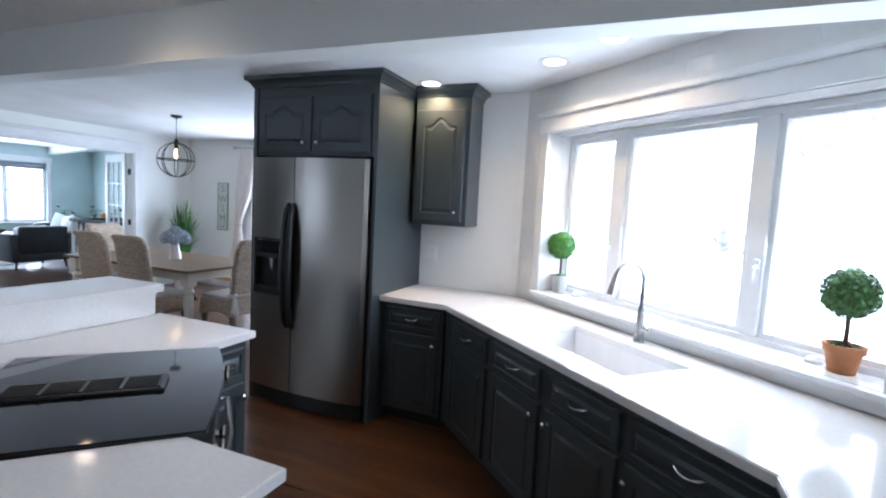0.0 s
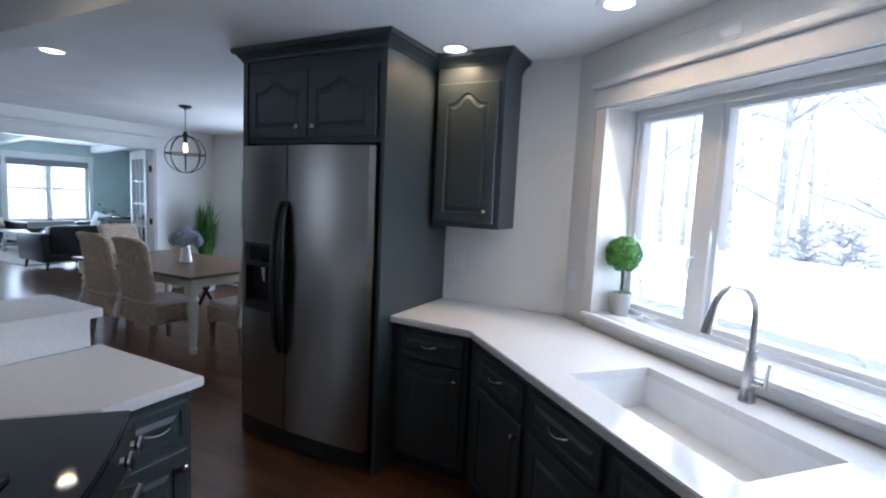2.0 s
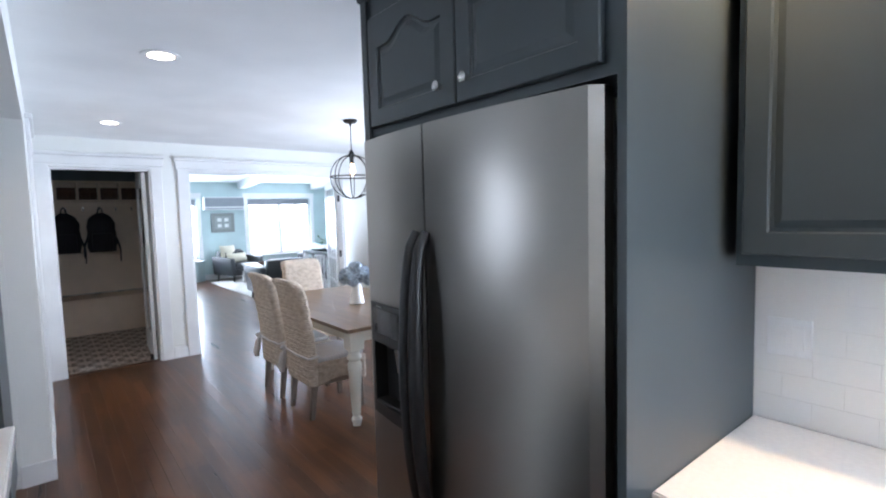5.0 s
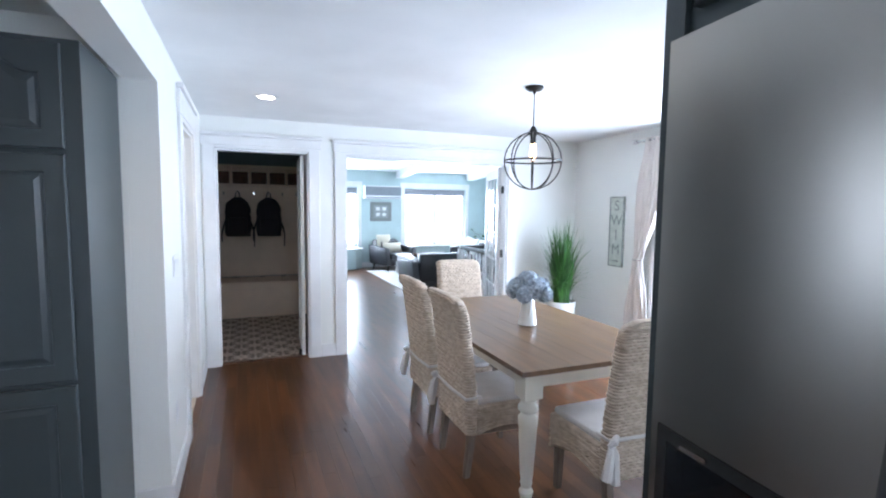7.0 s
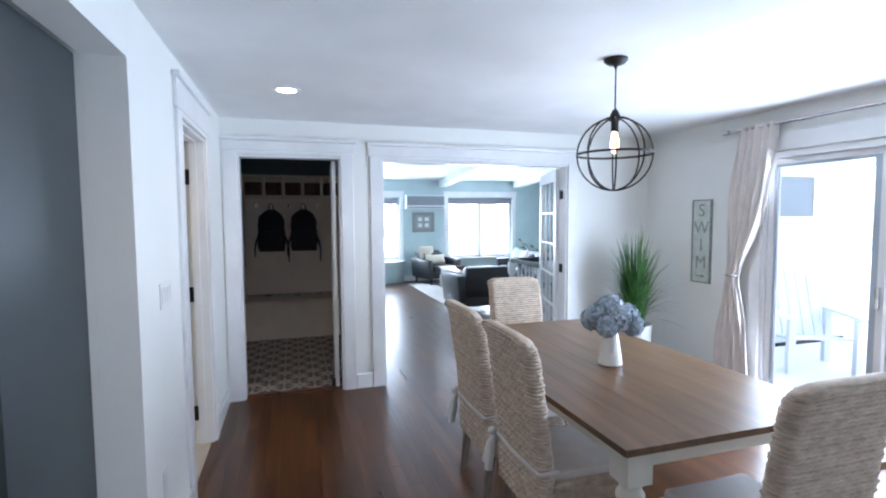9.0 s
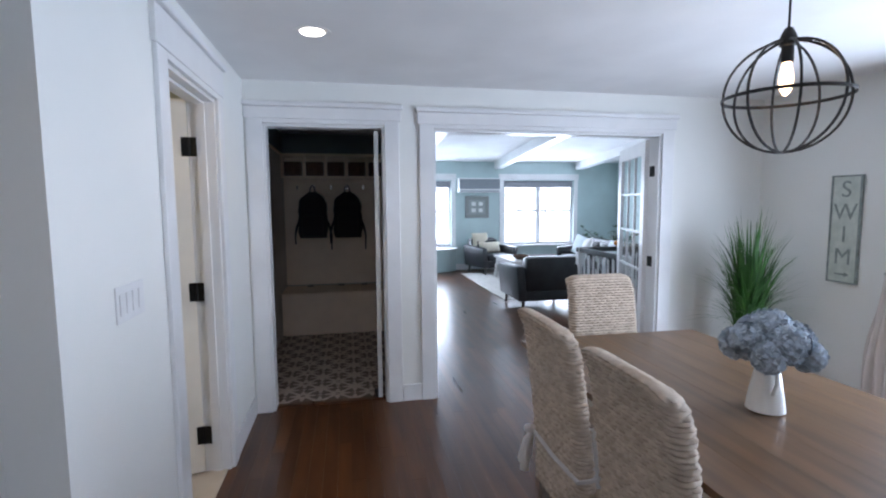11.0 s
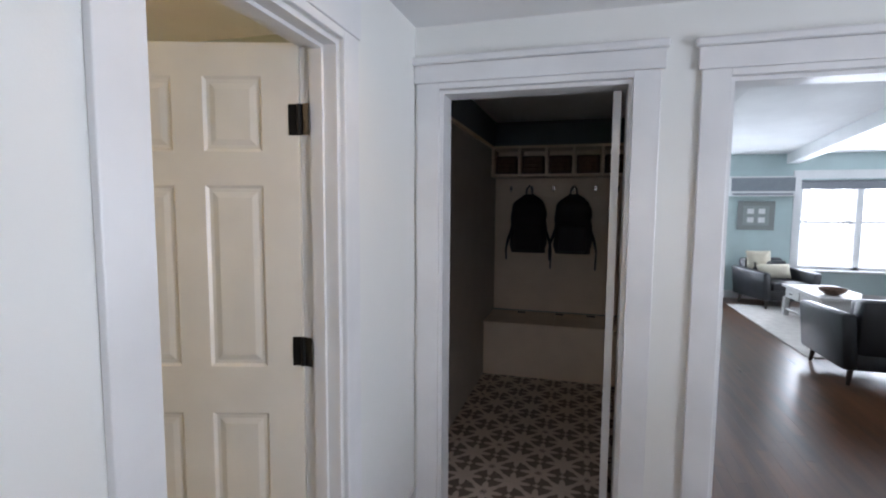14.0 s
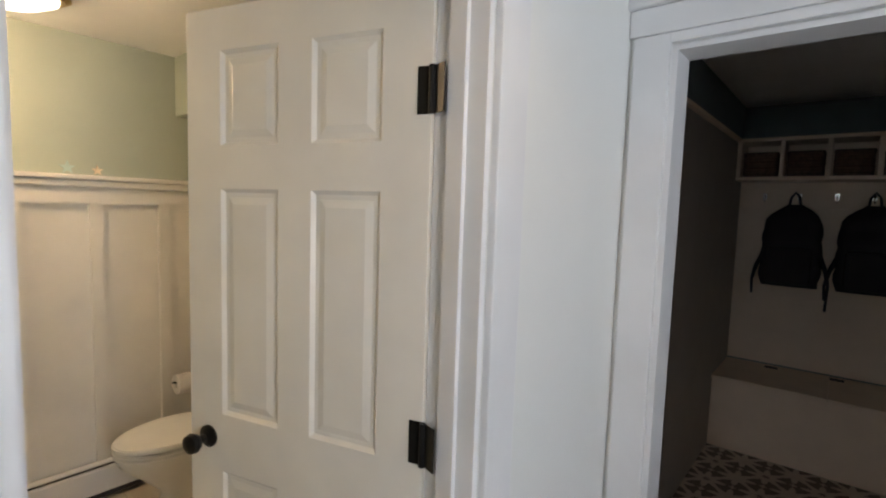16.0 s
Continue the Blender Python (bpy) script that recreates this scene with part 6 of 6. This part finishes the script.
protos = []
for k in range(4):
    t = thing("tree", pose(0, 0, -0.36), "bare frosted winter tree in the snow", "tree", "winter trees")
    b = tree(20 + k, 9.0 + 2.0 * k, 0.40)
    part("trunk", b, BARK, t, "frosted trunk and bare branches")
    protos.append(t)
rng = random.Random(11)
spots = []
for k in range(80):
    yaw = rng.uniform(-75, 55)
    dist = rng.uniform(11, 50)
    spots.append((0.3 + dist * math.sin(radians(-yaw)), 2.6 + dist * math.cos(radians(yaw))))
for k in range(14):
    spots.append((LX - rng.uniform(14, 45), rng.uniform(-6, 26)))
for k, (x, y) in enumerate(spots):
    m = pose(x, y, -0.36, 0, 0, rng.uniform(0, 360))
    if k < 4:
        protos[k].matrix_world = m
    else:
        copy_thing(protos[k % 4], m)

# low frosted shrubs nearer the house
rng = random.Random(31)
shrub = thing("shrub", pose(6, 9, -0.36), "low bare shrub covered in frost", "shrub", "frosted shrubs")
part("branches", tree(41, 1.9, 0.55), BARK, shrub, "frosted bare branches")
for k in range(10):
    yaw, dist = rng.uniform(-72, -8), rng.uniform(7.5, 15)
    copy_thing(shrub, pose(0.3 + dist * math.sin(radians(-yaw)), 2.6 + dist * math.cos(radians(yaw)), -0.36, 0, 0, rng.uniform(0, 360)))

# fallen branches lying in the snow
g3 = random.Random(17)
bm = bmesh.new()
for k in range(150):
    cx, cy = 3.0 + g3.gauss(0, 2.2), 11.5 + g3.gauss(0, 2.0)
    a, ln = g3.gauss(-0.6, 0.7), g3.uniform(0.8, 3.2)
    d = Vector((math.cos(a), math.sin(a), g3.uniform(-0.05, 0.25)))
    p0 = Vector((cx, cy, -0.34 + g3.uniform(0, 0.5)))
    tube(bm, [p0, p0 + d * ln * 0.5 + Vector((0, 0, g3.uniform(-0.05, 0.1))), p0 + d * ln], [0.03, 0.022, 0.006], 4)
tagged(part("brush_pile", bm, BARK), "pile of fallen snowy branches in the yard", "branches", kind="stuff")

# patio: neighbouring wing and two slatted chairs in the snow
sw = setting("window_6", B(WX + 0.001, 7.95, 1.57, WX + 0.020, 8.68, 2.06), mat("grey_window", (0.16, 0.20, 0.23), 0.35, scale=5), "small grey window on the outside wall", "window")
for y0, y1, z0, z1 in ((7.88, 7.949, 1.50, 2.13), (8.681, 8.76, 1.50, 2.13), (7.949, 8.681, 1.50, 1.569), (7.949, 8.681, 2.061, 2.13)):
    part("frame", B(WX + 0.001, y0, z0, WX + 0.03, y1, z1), TRIM, sw)
PATIO = mat("snowy_blue_plastic", (0.72, 0.76, 0.81), 0.6, scale=6)


def patio_chair(m, label):
    c = thing("patio_chair", m, label, "chair", "patio chairs")
    for k in range(5):
        bm = B(-0.26 + k * 0.106, 0.0, 0.0, -0.17 + k * 0.106, 0.022, 0.80 - 0.05 * abs(k - 2), bevel=0.004)
        part("back_slat", bm, PATIO, c, m=pose(0, 0.22, 0.30, -22, 0, 0))
        part("seat_slat", B(-0.27, -0.30 + k * 0.105, 0.36 - k * 0.02, 0.27, -0.21 + k * 0.105, 0.38 - k * 0.02), PATIO, c)
    for sx in (-1, 1):
        part("armrest", B(sx * 0.34 - 0.06, -0.40, 0.58, sx * 0.34 + 0.06, 0.35, 0.605, bevel=0.004), PATIO, c)
        part("front_leg", B(sx * 0.30 - 0.03, -0.36, 0, sx * 0.30 + 0.03, -0.28, 0.579), PATIO, c)
        part("rear_leg", B(sx * 0.30 - 0.03, 0.24, 0, sx * 0.30 + 0.03, 0.32, 0.579), PATIO, c)
    return c


setting("patio", B(-8.5, NY + 0.20, -0.36, -1.5, 10.5, -0.05), SNOW, "snow covered patio", "patio")
pc1 = patio_chair(pose(-6.62, 7.75, -0.05, 0, 0, 60), "pale blue slatted patio chair in the snow")
copy_thing(pc1, pose(-5.75, 8.55, -0.05, 0, 0, 200))

# ---- floors of separate pieces, last ----
WOOD = mat("dark_oak_boards", (0.112, 0.045, 0.0175), 0.28, scale=1.7, detail=7, second=(0.060, 0.024, 0.010), stretch=(0.9, 8, 8), vary=0.26)
fl_main = setting("floor_boards", prism(bmesh.new(), HOUSE, -0.0118, -0.0105), DARK, "dark stained oak strip floor", "floor")
rngf = random.Random(2)
BW = 0.083
verts, faces, near = [], [], 0


def board(x0, x1, y0, y1):
    z = rngf.uniform(-0.0002, 0.0)
    e = 0.0004
    lo = [(x0 + e, y0 + e, -0.0104), (x1 - e, y0 + e, -0.0104), (x1 - e, y1 - e, -0.0104), (x0 + e, y1 - e, -0.0104)]
    return lo + [(x, y, z) for x, y, _ in lo], [(0, 1, 5, 4), (1, 2, 6, 5), (2, 3, 7, 6), (3, 0, 4, 7), (4, 5, 6, 7)]


def in_other_floor(x, y):
    return (x < WX - 0.14 and y < 3.22) or (x < -5.06 and y < 1.745)


row = 0
y = -2.56
while y < 9.2:
    x = -14.7 + rngf.uniform(-1.0, 0)
    while x < 1.06:
        ln = rngf.uniform(0.45, 1.35)
        a, b = max(x, -14.7), min(x + ln, 1.06)
        x += ln
        if b - a < 0.05:
            continue
        if y + BW < 3.3 and a < WX - 0.12 < b:
            a = WX - 0.12
        if y < 1.745 and a < -5.06 < b:
            a = -5.06
        if y > 1.74:
            b = min(b, 2.95 - y)
        if y + BW > 3.82 and y < 6.38:
            b = min(b, -2.58)
        if y + BW > 6.38:
            b = min(b, -7.32)
        if b - a < 0.03:
            continue
        if in_other_floor((a + b) / 2, y + BW / 2):
            continue
        v, f = board(a, b, y, min(y + BW, 9.2))
        if 1.86 < y < 3.55 and a > WX - 0.2 and b < -0.9 and near < 300:
            near += 1
            me = bpy.data.meshes.new("board")
            me.from_pydata(v, [], f)
            me.materials.append(WOOD)
            o = new("board", me)
            o.parent = fl_main
        else:
            k = len(verts)
            verts += v
            faces += [tuple(i + k for i in q) for q in f]
    y += BW
me = bpy.data.meshes.new("far_boards")
me.from_pydata(verts, [], faces)
me.materials.append(WOOD)
o = new("far_boards", me)
o.parent = fl_main
tagged(o, kind="stuff")

# patterned mudroom tiles
MT = bpy.data.materials.new("patterned_cement_tile")
MT.use_nodes = True
n, l = MT.node_tree.nodes, MT.node_tree.links
p = n["Principled BSDF"]
p.inputs["Roughness"].default_value = 0.5


def math_node(op, a, b=None):
    q = n.new("ShaderNodeMath")
    q.operation = op
    for i, s in enumerate((a, b)):
        if s is None:
            continue
        if isinstance(s, (int, float)):
            q.inputs[i].default_value = s
        else:
            l.new(s, q.inputs[i])
    return q.outputs[0]


co = n.new("ShaderNodeTexCoord")
sp = n.new("ShaderNodeSeparateXYZ")
l.new(co.outputs["Object"], sp.inputs[0])


def star(ox, oy, petals_n, r0, amp, phase):
    x, y = math_node("SUBTRACT", sp.outputs[0], ox), math_node("SUBTRACT", sp.outputs[1], oy)
    r = math_node("SQRT", math_node("ADD", math_node("MULTIPLY", x, x), math_node("MULTIPLY", y, y)))
    a = math_node("ARCTAN2", y, x)
    edge = math_node("ADD", math_node("MULTIPLY", math_node("COSINE", math_node("ADD", math_node("MULTIPLY", a, petals_n), phase)), amp), r0)
    return math_node("LESS_THAN", r, edge)


mask = star(0, 0, 8, 0.080, 0.027, 0.0)
for ox in (-0.14, 0.14):
    for oy in (-0.14, 0.14):
        mask = math_node("MAXIMUM", mask, star(ox, oy, 8, 0.080, 0.027, 0.0))
for ox, oy in ((-0.14, 0), (0.14, 0), (0, -0.14), (0, 0.14)):
    mask = math_node("MAXIMUM", mask, star(ox, oy, 4, 0.016, 0.005, 0.0))
hole = star(0, 0, 8, 0.016, 0.010, math.pi)
mask = math_node("SUBTRACT", mask, hole)
nz = n.new("ShaderNodeTexNoise")
nz.inputs["Scale"].default_value = 30
l.new(co.outputs["Object"], nz.inputs[0])
mx = n.new("ShaderNodeMix")
mx.data_type = "RGBA"
l.new(math_node("MULTIPLY", mask, math_node("ADD", math_node("MULTIPLY", nz.outputs[0], 0.4), 0.8)), mx.inputs[0])
# grey and white tile tones, browned here for the warm mudroom light
mx.inputs[6].default_value, mx.inputs[7].default_value = (0.135, 0.100, 0.080, 1), (0.52, 0.44, 0.37, 1)
l.new(mx.outputs[2], p.inputs["Base Color"])
mf = setting("floor_mudroom", B(-10.1, 1.80, -0.0118, WX - 0.121, 3.10, -0.006), CEMENT, "patterned grey and white cement tile floor", "floor")
tile = mesh_of("tile", B(-0.1393, -0.1393, -0.006, 0.1393, 0.1393, 0.0), MT)
for i in range(10):
    for j in range(5):
        x, yy = WX - 0.262 - 0.28 * i, 1.92 + 0.28 * j
        if x < -10.0:
            continue
        o = new("tile", tile)
        o.parent = mf
        o.location = (x, yy, 0.0)
bf = setting("floor_bath", B(-7.17, BS, -0.0118, -5.20, 1.745, -0.006), CEMENT, "beige tile bathroom floor", "floor")
btile = mesh_of("tile", B(-0.149, -0.149, -0.006, 0.149, 0.149, 0.0), BATHTILE)
for i in range(6):
    for j in range(8):
        o = new("tile", btile)
        o.parent = bf
        o.location = (-7.02 + 0.3 * i, BS + 0.15 + 0.3 * j, 0.0)
setting("threshold", B(JX0 + 0.018, SY - 0.139, -0.004, JX1 - 0.018, SY - 0.02, 0.004), BATHTILE, "pale stone threshold", "threshold")
setting("threshold", B(WX - 0.125, 2.032, -0.004, WX - 0.06, 2.860, 0.006), WOOD, "dark wood threshold", "threshold")

# glossy wall tiles behind the counters
def wall_tiles(wall, m, u0, u1, z0, z1, gap=None):
    tw2, th = 0.152, 0.076
    row = 0
    z = z0
    while z < z1 - 0.01:
        zt = min(z + th, z1)
        u = u0 - (tw2 / 2 if row % 2 else 0)
        while u < u1 - 0.004:
            a, b = max(u, u0), min(u + tw2, u1)
            u += tw2
            spans = [(a, b, z, zt)]
            if gap:
                g0, g1, h0, h1 = gap
                if b > g0 and a < g1 and zt > h0 and z < h1:
                    spans = []
                    if a < g0:
                        spans.append((a, g0, z, zt))
                    if b > g1:
                        spans.append((g1, b, z, zt))
                    if z < h0:
                        spans.append((max(a, g0), min(b, g1), z, h0))
                    if zt > h1:
                        spans.append((max(a, g0), min(b, g1), h1, zt))
            for p0, p1, q0, q1 in spans:
                if p1 - p0 < 0.008 or q1 - q0 < 0.008:
                    continue
                key = (round(p1 - p0, 3), round(q1 - q0, 3))
                if key not in tile_meshes:
                    tile_meshes[key] = mesh_of("tile", B(0.0005, -0.0016, 0.0005, key[0] - 0.0005, -0.0002, key[1] - 0.0005), TILEW)
                o = new("tile", tile_meshes[key])
                o.parent = wall
                o.matrix_basis = m @ pose(p0, 0, q0)
        z += th
        row += 1


tile_meshes = {}
wall_tiles(bpy.data.objects["wall_kitchen_north"], pose(0, 3.66, 0), -1.674, -0.893, 0.915, 2.438)
wall_tiles(bpy.data.objects["wall_kitchen_window"], pose(0, 0, 0), 0.004, 2.752, 0.915, 2.438, (0.225, 2.46, 0.915, 2.250))
